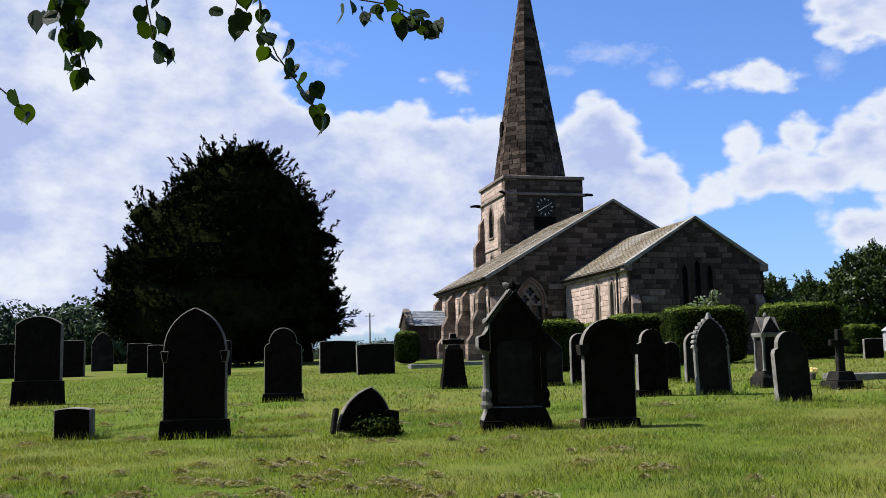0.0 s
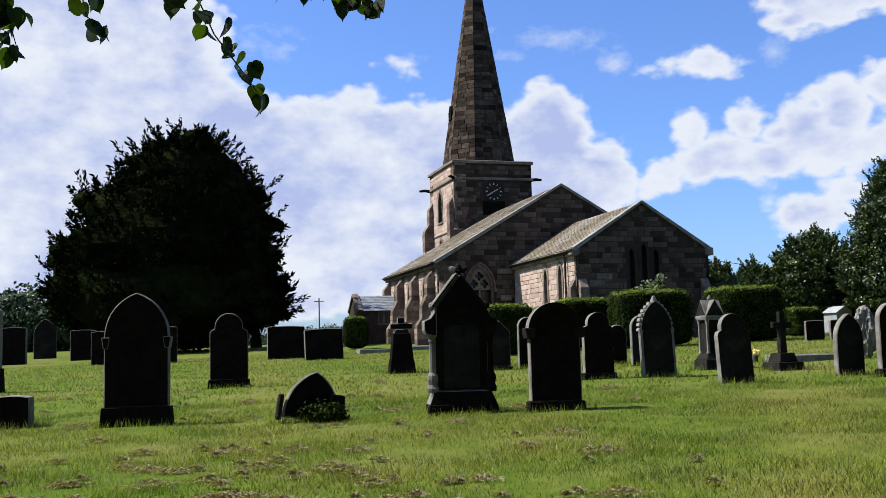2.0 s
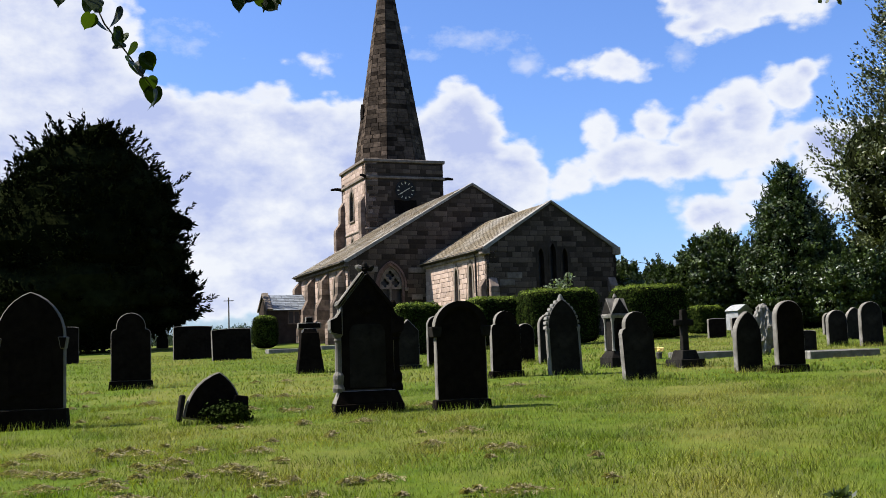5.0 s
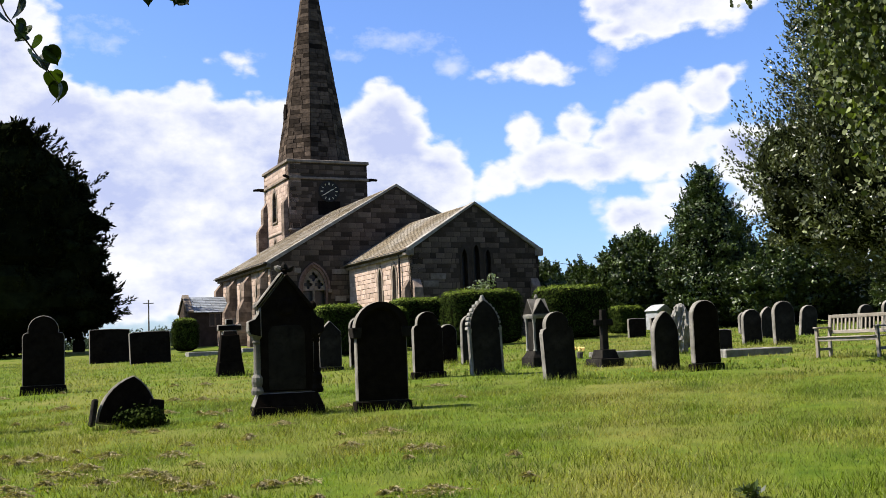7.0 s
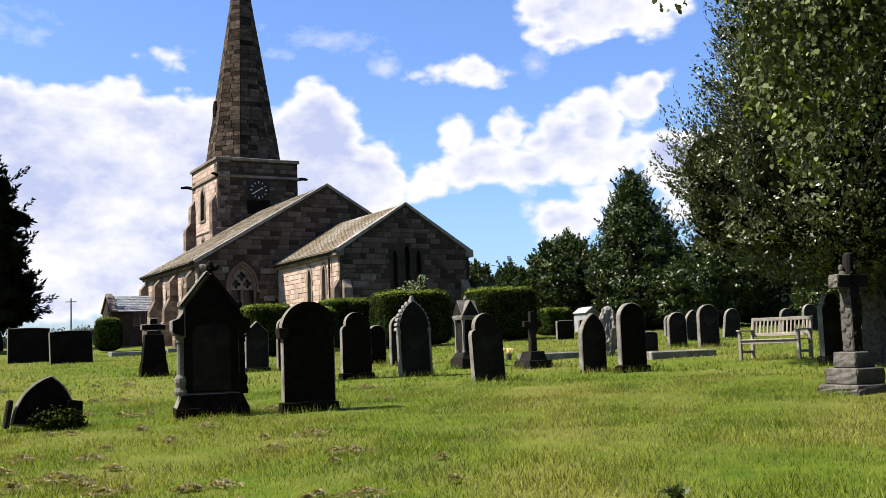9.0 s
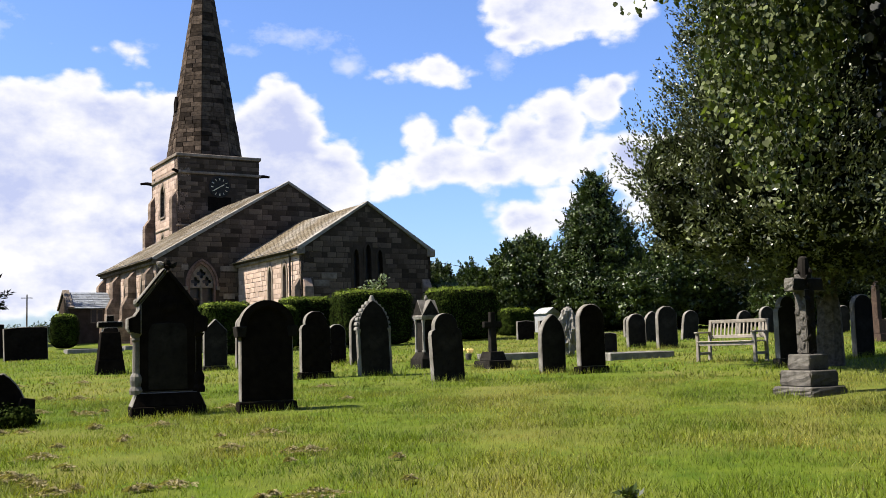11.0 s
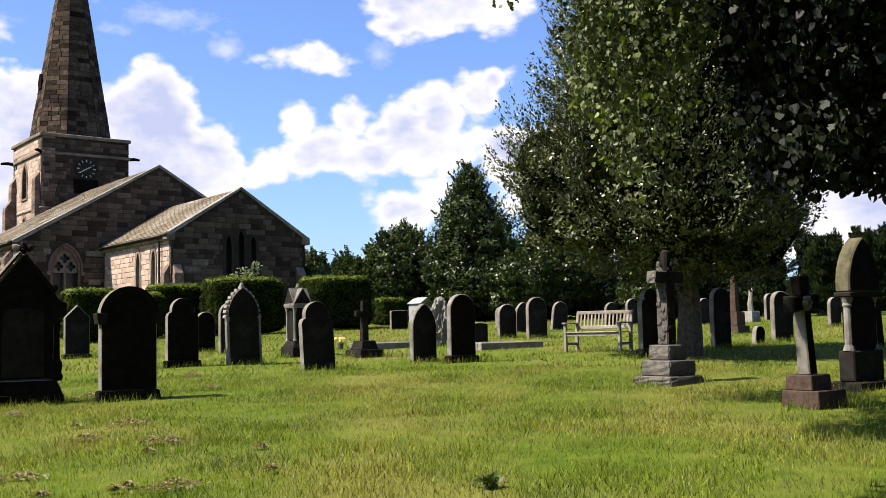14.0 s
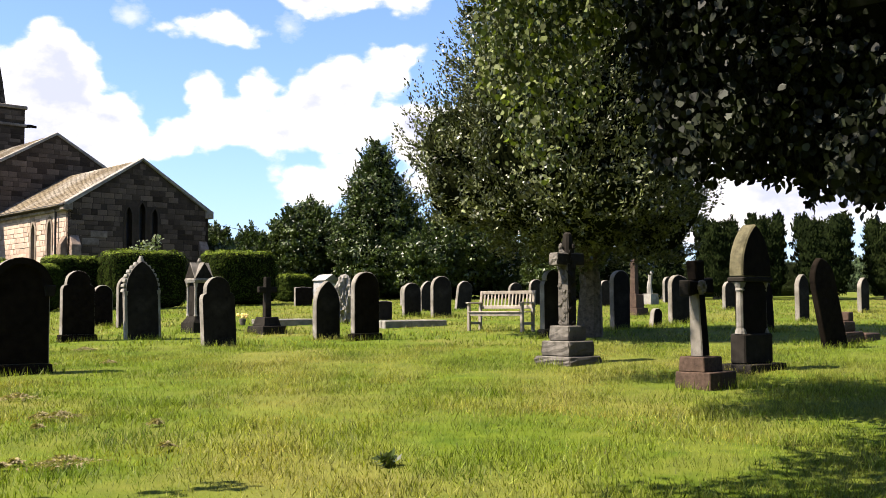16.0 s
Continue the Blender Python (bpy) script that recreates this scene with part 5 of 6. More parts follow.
def bench(x, y, turn):
    t = thing("garden_bench", x, y, turn, "silver-grey weathered teak memorial bench with slatted back and arms", "bench")
    W = 1.42
    for sx in (-1, 1):
        part("front_leg", box(sx * W / 2 - 0.035, sx * W / 2 + 0.035, -0.29, -0.22, -0.02, 0.62, None, 0.008), M_TEAK, t)
        bm = prism([(0.2, -0.02), (0.27, -0.02), (0.27, 0.42), (0.36, 0.92), (0.30, 0.92), (0.2, 0.42)], -0.035, 0.035, None, 0.008)
        part("back_leg", bm, M_TEAK, t).matrix_basis = pose(sx * W / 2, 0, 0, 0, 0, 90)
        part("armrest", box(sx * W / 2 - 0.05, sx * W / 2 + 0.05, -0.33, 0.26, 0.62, 0.66, None, 0.012), M_TEAK, t)
        part("side_rail", box(sx * W / 2 - 0.02, sx * W / 2 + 0.02, -0.22, 0.2, 0.14, 0.2, None, 0.005), M_TEAK, t)
    part("front_rail", box(-W / 2, W / 2, -0.27, -0.23, 0.34, 0.42, None, 0.006), M_TEAK, t)
    for k in range(6):
        part("seat_slat", box(-W / 2, W / 2, -0.3 + k * 0.085, -0.3 + k * 0.085 + 0.066, 0.42, 0.445, None, 0.005), M_TEAK, t)
    for z in (0.5, 0.84):
        y0 = 0.225 + (z - 0.42) * 0.18
        part("back_rail", box(-W / 2, W / 2, y0, y0 + 0.04, z, z + 0.08, None, 0.008), M_TEAK, t)
    for k in range(14):
        xx = -W / 2 + 0.09 + k * (W - 0.18) / 13
        s = part("back_slat", box(-0.02, 0.02, -0.01, 0.012, 0, 0.28, None, 0.004), M_TEAK, t)
        s.matrix_basis = pose(xx, 0.27, 0.57, -10, 0, 0)


bench(13.2, 20.2, -64)


# ---- plants ----
def leaves(centres, normals, size, aspect, rng, droop=0.0, fold=0.0):
    """Corner points of one pointed leaf at each centre."""
    n = len(centres)
    rnd = rng.normal(size=(n, 3))
    a = np.cross(normals, rnd)
    a /= np.linalg.norm(a, axis=1, keepdims=True) + 1e-9
    a[:, 2] -= droop
    a /= np.linalg.norm(a, axis=1, keepdims=True) + 1e-9
    b = np.cross(normals, a)
    b /= np.linalg.norm(b, axis=1, keepdims=True) + 1e-9
    s = (size * rng.uniform(0.6, 1.3, n))[:, None]
    mid = centres + a * s * 0.45
    return np.stack([centres, mid + b * s * aspect * 0.5, centres + a * s, mid - b * s * aspect * 0.5], 1).reshape(-1, 3)


def blob_points(blobs, n, rng, inner=0.55, rough=0.18):
    """Points and outward normals in the outer shell of a heap of ellipsoids."""
    blobs = np.array(blobs, float)
    weight = (blobs[:, 3] * blobs[:, 4] + blobs[:, 3] * blobs[:, 5] + blobs[:, 4] * blobs[:, 5])
    pick = rng.choice(len(blobs), n, p=weight / weight.sum())
    d = rng.normal(size=(n, 3))
    d /= np.linalg.norm(d, axis=1, keepdims=True)
    r = 1 - (1 - inner) * rng.random(n) ** 2
    lump = 1 + rough * np.sin(d[:, 0] * 7 + pick) * np.sin(d[:, 1] * 8 + pick * 2) + rough * 0.6 * np.sin(d[:, 2] * 13 + pick)
    p = blobs[pick, :3] + d * blobs[pick, 3:] * (r * lump)[:, None]
    return p, d


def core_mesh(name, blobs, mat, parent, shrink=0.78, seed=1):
    """Dark inner mass of a crown, lumpy; a material darker than the leaves paints in shade."""
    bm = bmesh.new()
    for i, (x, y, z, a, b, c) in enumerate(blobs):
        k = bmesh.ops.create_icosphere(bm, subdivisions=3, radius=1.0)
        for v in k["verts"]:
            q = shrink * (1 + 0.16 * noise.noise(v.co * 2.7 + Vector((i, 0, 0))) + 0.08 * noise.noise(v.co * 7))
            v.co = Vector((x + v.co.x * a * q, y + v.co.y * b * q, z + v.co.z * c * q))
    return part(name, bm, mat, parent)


def tree(name, x, y, blobs, n, size, aspect, mat, label, trunk=(0.3, 3.0), category="tree", droop=0.0, shrink=0.72, inner=0.55, seed=1, limbs=5, z=None, heart=None, plumes=0, plume_long=1.0, lift=0.45, tuft=0.85):
    """A trunk with limbs and a crown of many leaves; blobs are relative to the foot."""
    rng = np.random.default_rng(seed)
    t = thing(name, x, y, 0, label, category, "", z)
    r, h = trunk
    bm = tube([(0, 0, -0.2), (0.02 * h, 0, h * 0.35), (0.0, 0.03 * h, h * 0.7), (0.03 * h, 0, h)], [r * 1.3, r, r * 0.85, r * 0.5], 9)
    rr = random.Random(seed)
    for k in range(limbs):
        b = blobs[rr.randrange(len(blobs))]
        z0 = h * rr.uniform(0.5, 0.95)
        end = Vector((b[0], b[1], b[2])) + Vector((rr.uniform(-0.5, 0.5) * b[3], rr.uniform(-0.5, 0.5) * b[4], rr.uniform(-0.3, 0.5) * b[5]))
        tube([(0, 0, z0), Vector((0, 0, z0)).lerp(end, 0.5) + Vector((0, 0, 0.1 * h)), end], [r * 0.45, r * 0.28, r * 0.08], 6, bm)
    part("trunk", bm, M_BARK, t)
    p, d = blob_points(blobs, n, rng, inner)
    nr = d + rng.normal(size=d.shape) * 0.7
    vs = leaves(p, nr, size, aspect, rng, droop)
    if plumes:
        vs = np.concatenate([vs, plume_leaves(blobs, plumes, plume_long, size * tuft, aspect, rng, lift)])
    quads("crown", vs, 4, mat, t)
    # heart: darker colour that holds the crown's inner shade
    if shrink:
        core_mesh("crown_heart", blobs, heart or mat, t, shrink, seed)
    return t


def plume_leaves(blobs, count, long, size, aspect, rng, lift, k=44, slim=0.085):
    """Feathery shoots that stand out of a crown and sweep upwards, each set with small leaves."""
    p, d = blob_points(blobs, count, rng, 0.93, 0.08)
    d = d + rng.normal(size=d.shape) * 0.25
    d /= np.linalg.norm(d, axis=1, keepdims=True)
    ln = long * rng.uniform(0.3, 1.0, count) ** 1.4
    f = np.tile(np.linspace(0, 1, k), count)
    base, along, ll = np.repeat(p, k, 0), np.repeat(d, k, 0), np.repeat(ln, k)
    rise_by = np.zeros_like(base)
    rise_by[:, 2] = lift * ll * f * f
    width = slim * ll * (1.0 - f) ** 0.7 * (0.35 + 0.65 * np.minimum(f * 4, 1)) + 0.02
    c = base + along * (ll * (f - 0.15))[:, None] + rise_by + rng.normal(size=base.shape) * width[:, None]
    axis = along + rng.normal(size=base.shape) * 0.5 + np.array([0, 0, lift])
    axis /= np.linalg.norm(axis, axis=1, keepdims=True)
    side = np.cross(axis, rng.normal(size=base.shape))
    side /= np.linalg.norm(side, axis=1, keepdims=True)
    s = (size * rng.uniform(0.6, 1.25, len(c)))[:, None]
    mid = c + axis * s * 0.45
    return np.stack([c, mid + side * s * aspect * 0.5, c + axis * s, mid - side * s * aspect * 0.5], 1).reshape(-1, 3)


def overgrown(x, y, n, r, h, seed):
    """A low cushion of ivy and moss."""
    rng = np.random.default_rng(seed)
    p, d = blob_points([(0, 0, h * 0.4, r, r * 0.6, h * 0.6), (r * 0.5, 0, h * 0.35, r * 0.6, r * 0.5, h * 0.5)], n, rng, 0.3)
    t = thing("ivy_cushion", x, y, 0, "low cushion of ivy and moss on a sunken stone", "ivy")
    quads("ivy_leaves", leaves(p, d + rng.normal(size=d.shape) * 0.5, 0.05, 0.8, rng), 4, M_HEDGE, t)


overgrown(-1.2, 15.5, 1500, 0.34, 0.3, 3)

# great dark yew beyond the graves
YEW = [(0.6, 0, 3.3, 6.2, 4.6, 3.2), (0.5, 0, 6.0, 5.5, 4.6, 2.9), (1.2, 0, 8.3, 4.4, 3.8, 2.3), (1.7, 0, 10.3, 3.0, 2.8, 1.8), (1.8, 0, 11.8, 1.8, 1.8, 0.9), (-3.7, 0, 5.6, 2.1, 2.4, 1.5), (5.1, 0, 5.0, 1.8, 2.5, 2.1), (5.2, 0, 2.7, 2.2, 2.5, 1.6), (-4.3, 0, 3.8, 1.8, 2.5, 2.2), (3.6, 0, 9.3, 1.9, 2.0, 1.4), (-1.7, 0, 8.2, 2.6, 2.6, 1.8), (0.2, 0, 10.5, 2.0, 2.0, 1.5), (4.5, 0, 7.4, 2.0, 2.2, 1.7)]
bough = random.Random(12)
for k in range(70):
    b = YEW[bough.randrange(13)]
    q = Vector((bough.gauss(0, 1), bough.gauss(0, 1), bough.gauss(0, 0.7))).normalized()
    s = bough.uniform(0.35, 0.85)
    YEW.append((b[0] + q.x * b[3] * 1.0, b[1] + q.y * b[4] * 1.0, max(b[2] + q.z * b[5] * 1.0, 1.0), s * 1.1, s, s * 0.7))
tree("yew_tree", -14.15, 60.0, YEW, 70000, 0.2, 0.35, M_YEW, "huge dark spreading yew tree with feathery outline", (0.7, 3.0), plumes=1500, plume_long=1.3, shrink=0.97, tuft=1.6, inner=0.86, seed=2)


def clipped(name, x, y, w, d, h, turn, label, n, power=7, mat=None):
    """A clipped yew block: rounded mass thick with short sprays."""
    rng = np.random.default_rng(int(abs(x) * 100) + 5)
    t = thing(name, x, y, turn, label, "hedge")
    m = n
    u = rng.uniform(-1, 1, (m, 3))
    face = rng.integers(0, 5, m)
    ax = np.array([0, 0, 1, 1, 2])[face]
    sg = np.array([-1, 1, -1, 1, 1])[face]
    u[np.arange(m), ax] = sg
    q = np.abs(u) ** power
    k = (q.sum(1)) ** (-1 / power)
    p = u * k[:, None]
    half = np.array([w / 2, d / 2, h / 2])
    bumpy = 1 + 0.05 * np.sin(p[:, 0] * 9 + p[:, 2] * 5) * np.sin(p[:, 1] * 7 + p[:, 2] * 8) - 0.07 * rng.random(m)
    nrm = u * np.abs(u) ** 4
    nrm /= np.linalg.norm(nrm, axis=1, keepdims=True)
    c = p * half * bumpy[:, None] + np.array([0, 0, h / 2])
    # top leaves default to the paler colour that paints in sunlight
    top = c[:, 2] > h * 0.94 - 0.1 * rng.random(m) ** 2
    for name_, pick, m_, k_ in (("foliage", ~top, mat or M_HEDGE, 0.25), ("new_growth", top, mat or M_HEDGE_SUN, 0.3)):
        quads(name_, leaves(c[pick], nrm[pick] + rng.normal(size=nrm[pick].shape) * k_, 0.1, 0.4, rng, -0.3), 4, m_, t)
    bm = bmesh.new()
    bmesh.ops.create_icosphere(bm, subdivisions=4, radius=1.0)
    for v in bm.verts:
        s = (abs(v.co.x) ** power + abs(v.co.y) ** power + abs(v.co.z) ** power) ** (-1 / power)
        v.co = Vector((v.co.x * s * half[0] * 0.93, v.co.y * s * half[1] * 0.93, v.co.z * s * half[2] * 0.94 + h / 2 - 0.03))
    # heart defaults to near-black yew colour, painting in shade between the sprays
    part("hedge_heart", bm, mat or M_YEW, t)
    return t


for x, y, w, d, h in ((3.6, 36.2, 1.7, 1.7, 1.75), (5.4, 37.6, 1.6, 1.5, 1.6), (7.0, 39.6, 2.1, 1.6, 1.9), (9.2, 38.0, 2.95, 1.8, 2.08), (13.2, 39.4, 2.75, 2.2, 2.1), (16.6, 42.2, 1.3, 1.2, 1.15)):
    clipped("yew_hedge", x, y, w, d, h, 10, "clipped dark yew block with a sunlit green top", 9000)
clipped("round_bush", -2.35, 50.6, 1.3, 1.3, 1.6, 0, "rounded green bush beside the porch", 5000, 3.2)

# small pale-leaved sapling before the chancel
tree("sapling", 9.9, 40.3, [(0, 0, 2.25, 0.5, 0.4, 0.3), (0.35, 0, 2.6, 0.22, 0.2, 0.25), (-0.45, 0, 2.1, 0.35, 0.3, 0.18)], 260, 0.13, 0.6, M_SAP, "thin sapling with pale leaves above the hedge", (0.03, 1.9), shrink=0, inner=0.2, seed=5, limbs=4)

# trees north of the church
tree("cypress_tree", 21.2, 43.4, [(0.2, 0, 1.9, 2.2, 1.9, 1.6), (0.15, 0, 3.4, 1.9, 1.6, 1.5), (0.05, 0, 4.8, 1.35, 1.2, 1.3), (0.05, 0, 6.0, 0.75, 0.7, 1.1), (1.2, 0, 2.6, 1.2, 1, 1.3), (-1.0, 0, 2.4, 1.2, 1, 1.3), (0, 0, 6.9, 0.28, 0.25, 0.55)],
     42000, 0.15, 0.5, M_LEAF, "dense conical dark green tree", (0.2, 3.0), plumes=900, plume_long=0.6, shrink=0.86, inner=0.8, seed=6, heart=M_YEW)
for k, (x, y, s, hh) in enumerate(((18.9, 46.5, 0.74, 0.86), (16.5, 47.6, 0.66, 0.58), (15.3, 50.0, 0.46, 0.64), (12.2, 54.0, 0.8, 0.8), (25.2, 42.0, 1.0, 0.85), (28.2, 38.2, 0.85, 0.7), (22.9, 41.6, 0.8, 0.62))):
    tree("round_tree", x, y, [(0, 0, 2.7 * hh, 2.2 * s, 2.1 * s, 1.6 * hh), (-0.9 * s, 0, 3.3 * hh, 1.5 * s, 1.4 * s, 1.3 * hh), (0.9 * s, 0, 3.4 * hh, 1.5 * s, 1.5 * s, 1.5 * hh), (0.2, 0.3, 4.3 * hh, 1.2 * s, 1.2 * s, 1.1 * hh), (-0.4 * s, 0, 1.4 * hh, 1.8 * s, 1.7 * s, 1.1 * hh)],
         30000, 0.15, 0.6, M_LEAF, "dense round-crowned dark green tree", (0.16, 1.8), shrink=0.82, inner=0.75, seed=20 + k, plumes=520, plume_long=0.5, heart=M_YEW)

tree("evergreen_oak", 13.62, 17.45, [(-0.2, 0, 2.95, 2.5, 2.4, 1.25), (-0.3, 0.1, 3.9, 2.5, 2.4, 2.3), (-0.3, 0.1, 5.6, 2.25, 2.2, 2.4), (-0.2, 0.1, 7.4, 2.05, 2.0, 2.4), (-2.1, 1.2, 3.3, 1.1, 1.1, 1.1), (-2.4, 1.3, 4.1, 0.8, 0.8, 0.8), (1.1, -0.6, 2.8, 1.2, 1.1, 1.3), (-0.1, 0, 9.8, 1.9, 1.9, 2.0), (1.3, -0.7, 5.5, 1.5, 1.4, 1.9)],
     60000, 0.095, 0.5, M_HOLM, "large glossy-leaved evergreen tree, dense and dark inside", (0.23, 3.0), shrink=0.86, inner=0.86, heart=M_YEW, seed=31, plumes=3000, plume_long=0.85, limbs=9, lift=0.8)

for k, (x, y, w, h) in enumerate(((33.4, 33.9, 2.0, 3.5), (35.2, 32.7, 1.7, 3.6), (37.1, 31.2, 2.6, 3.6), (39.4, 29.7, 2.0, 3.5), (31.6, 35.3, 1.7, 3.4), (41.5, 28.0, 2.0, 3.5))):
    col = [(0, 0, h * f, w * 0.48, w * 0.46, h * 0.26) for f in (0.3, 0.48, 0.66)]
    col += [(w * 0.36 * math.cos(i * 1.26 + k), w * 0.36 * math.sin(i * 1.26 + k), h * (0.8 + 0.04 * ((i * 7 + k) % 3)), w * 0.15, w * 0.15, h * 0.17) for i in range(5)]
    tree("irish_yew", x, y, col, 13000, 0.17, 0.35, M_IYEW, "columnar dark irish yew with a flat ragged top", (0.2, 1.0), droop=-1.5, shrink=0.88, inner=0.85, seed=40 + k, limbs=2)
# dark shrubs added to stand in for the deep shade below the trees
for k, (x, y, s) in enumerate(((20.0, 47.0, 1.0), (23.0, 45.2, 1.0), (25.5, 43.6, 1.0), (27.6, 41.0, 1.0), (29.8, 38.6, 1.0), (31.6, 37.0, 0.9), (17.6, 48.5, 0.9))):
    tree("shrub", x, y, [(0, 0, 0.9, 1.8 * s, 1.3, 1.1), (0.8, 0, 1.3, 1.2 * s, 1.1, 1.0), (-0.7, 0.2, 1.5, 1.2 * s, 1.1, 1.0)], 5000, 0.2, 0.55, M_SHRUB, "dense dark shrub standing in for shade below the trees", (0.08, 0.8), "shrub", shrink=0.85, inner=0.8, seed=90 + k, limbs=2)
# hedge takes the same leaf colour with shade painted in
for x, y, w in ((36.5, 36.0, 9.0), (44.0, 29.0, 9.0), (29.0, 41.0, 8.0)):
    clipped("boundary_hedge", x, y, w, 1.2, 1.7, -42, "long dark boundary hedge at the churchyard's edge", 9000, 6, M_SHRUB)


# ---- the lime tree whose boughs hang over the walk ----
COARSE = ((0.0, 0.0), (0.1, 0.38), (0.5, 0.46), (0.85, 0.2), (1.0, 0.0), (0.85, -0.2), (0.5, -0.46), (0.1, -0.38))
FINE = ((0.04, 0.0), (-0.04, 0.16), (0.02, 0.32), (0.18, 0.44), (0.38, 0.48), (0.58, 0.42), (0.74, 0.3), (0.86, 0.15), (0.93, 0.06), (1.06, 0.0))
FINE = FINE + tuple((a, -b) for a, b in FINE[-2:0:-1])


def lime_leaf_mesh(rng, centres, size, shape=COARSE):
    """Broad heart-shaped leaves, six corners each, hanging."""
    n = len(centres)
    down = np.tile(np.array([0.0, 0.0, -1.0]), (n, 1)) + rng.normal(size=(n, 3)) * 0.45
    down /= np.linalg.norm(down, axis=1, keepdims=True)
    side = np.cross(down, rng.normal(size=(n, 3)))
    side /= np.linalg.norm(side, axis=1, keepdims=True)
    s = (size * rng.uniform(0.65, 1.2, n))[:, None]
    out = []
    for a, b in shape:
        out.append(centres + down * s * a + side * s * b + np.cross(down, side) * s * (abs(b) * 0.35 - a * a * 0.15))
    return np.stack(out, 1).reshape(-1, 3)


def build_lime():
    rng = np.random.default_rng(77)
    t = thing("lime_tree", 13.0, 3.2, 0, "mature lime tree with boughs hanging over the churchyard", "tree")
    ox, oy, oz = 13.0, 3.2, rise(13.0, 3.2)
    bm = tube([(0, 0, -0.3), (0.05, 0, 2), (-0.1, 0.1, 5), (-0.2, 0.2, 9)], [0.55, 0.42, 0.36, 0.2], 12)
    for end in ((5.2, 8.6, 6.6), (6.8, 7.6, 6.0), (8.6, 6.4, 5.8), (3.0, 6.2, 6.6), (-2.6, 5.4, 6.8)):
        e = Vector(end) - Vector((ox, oy, oz))
        a = Vector((-0.1, 0.1, 4.6))
        tube([a, a.lerp(e, 0.5) + Vector((0, 0, 0.7)), e], [0.2, 0.12, 0.035], 7, bm)
    part("trunk", bm, M_BARK, t)
    blobs = [(5.4, 8.6, 6.5, 1.0, 1.1, 1.7), (6.0, 8.2, 4.2, 0.6, 0.7, 1.3), (7.4, 7.1, 5.9, 1.3, 1.2, 2.1), (8.7, 6.4, 5.7, 1.9, 1.8, 2.6), (10.6, 5.0, 6.2, 2.6, 2.4, 3.2), (7.7, 6.9, 3.8, 0.8, 0.8, 0.9), (7.9, 7.3, 3.7, 0.8, 0.8, 0.85), (7.4, 7.6, 4.3, 0.7, 0.7, 0.9), (8.7, 6.6, 3.3, 0.9, 0.9, 0.85), (9.9, 5.6, 3.3, 1.0, 0.9, 0.95), (8.2, 6.2, 3.25, 0.6, 0.6, 0.7), (9.2, 5.0, 3.1, 0.8, 0.7, 0.8), (7.8, 5.95, 2.8, 0.35, 0.35, 0.4), (7.3, 7.3, 3.2, 0.65, 0.6, 0.55), (7.7, 6.9, 3.15, 0.6, 0.5, 0.5), (8.1, 6.6, 3.1, 0.6, 0.5, 0.5), (8.8, 6.4, 8.6, 2.8, 2.5, 1.5), (11.2, 5.6, 4.0, 1.5, 1.3, 1.4)]
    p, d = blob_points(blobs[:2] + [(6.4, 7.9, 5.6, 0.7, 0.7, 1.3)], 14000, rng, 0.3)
    # fringe in the bright leaf copy, crown and heart in the dark one
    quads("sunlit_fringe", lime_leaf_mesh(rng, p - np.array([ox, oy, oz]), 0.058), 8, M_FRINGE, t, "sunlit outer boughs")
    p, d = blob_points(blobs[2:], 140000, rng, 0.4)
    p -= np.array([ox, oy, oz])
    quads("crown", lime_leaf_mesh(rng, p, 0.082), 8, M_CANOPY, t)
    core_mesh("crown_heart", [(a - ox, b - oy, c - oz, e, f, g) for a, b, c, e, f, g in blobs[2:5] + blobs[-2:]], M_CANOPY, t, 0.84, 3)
    # leaf masses out of view; the last two added only to shade the grass
    over = [(3.4, 6.0, 6.6, 1.7, 1.3, 0.7), (-3.3, 5.6, 6.9, 1.3, 0.8, 0.5), (1.0, 5.3, 7.0, 2.2, 1.3, 0.7), (5.6, 9.6, 7.6, 1.4, 1.2, 0.7), (5.0, 11.5, 7.4, 0.9, 0.8, 0.6)]
    p, d = blob_points(over, 9000, rng, 0.2)
    p -= np.array([ox, oy, oz])
    quads("overhead_leaves", lime_leaf_mesh(rng, p, 0.115), 8, M_LIME, t)
    # hanging sprays, at rest
    rng = np.random.default_rng(5)
    sway = Vector((0.13, 0, 0))
    for path, n in SPRAYS:
        pts = [Vector(q) + sway - Vector((ox, oy, oz)) for q in path]
        twig = part("spray", tube(pts, [0.008] + [0.006] * (len(pts) - 2) + [0.003], 5), M_BARK, t, "hanging leafy twig")
        c = []
        for k in range(n):
            f = (k + rng.random() * 0.6) / n * (len(pts) - 1)
            i = min(int(f), len(pts) - 2)
            q = pts[i].lerp(pts[i + 1], f - i)
            c.append((q.x + rng.normal() * 0.07, q.y + rng.normal() * 0.1, q.z + rng.normal() * 0.04))
        c.append(tuple(pts[-1]))
        tagged(quads("leafage", lime_leaf_mesh(rng, np.array(c), 0.15, FINE), len(FINE), M_LIME, twig), kind="stuff")


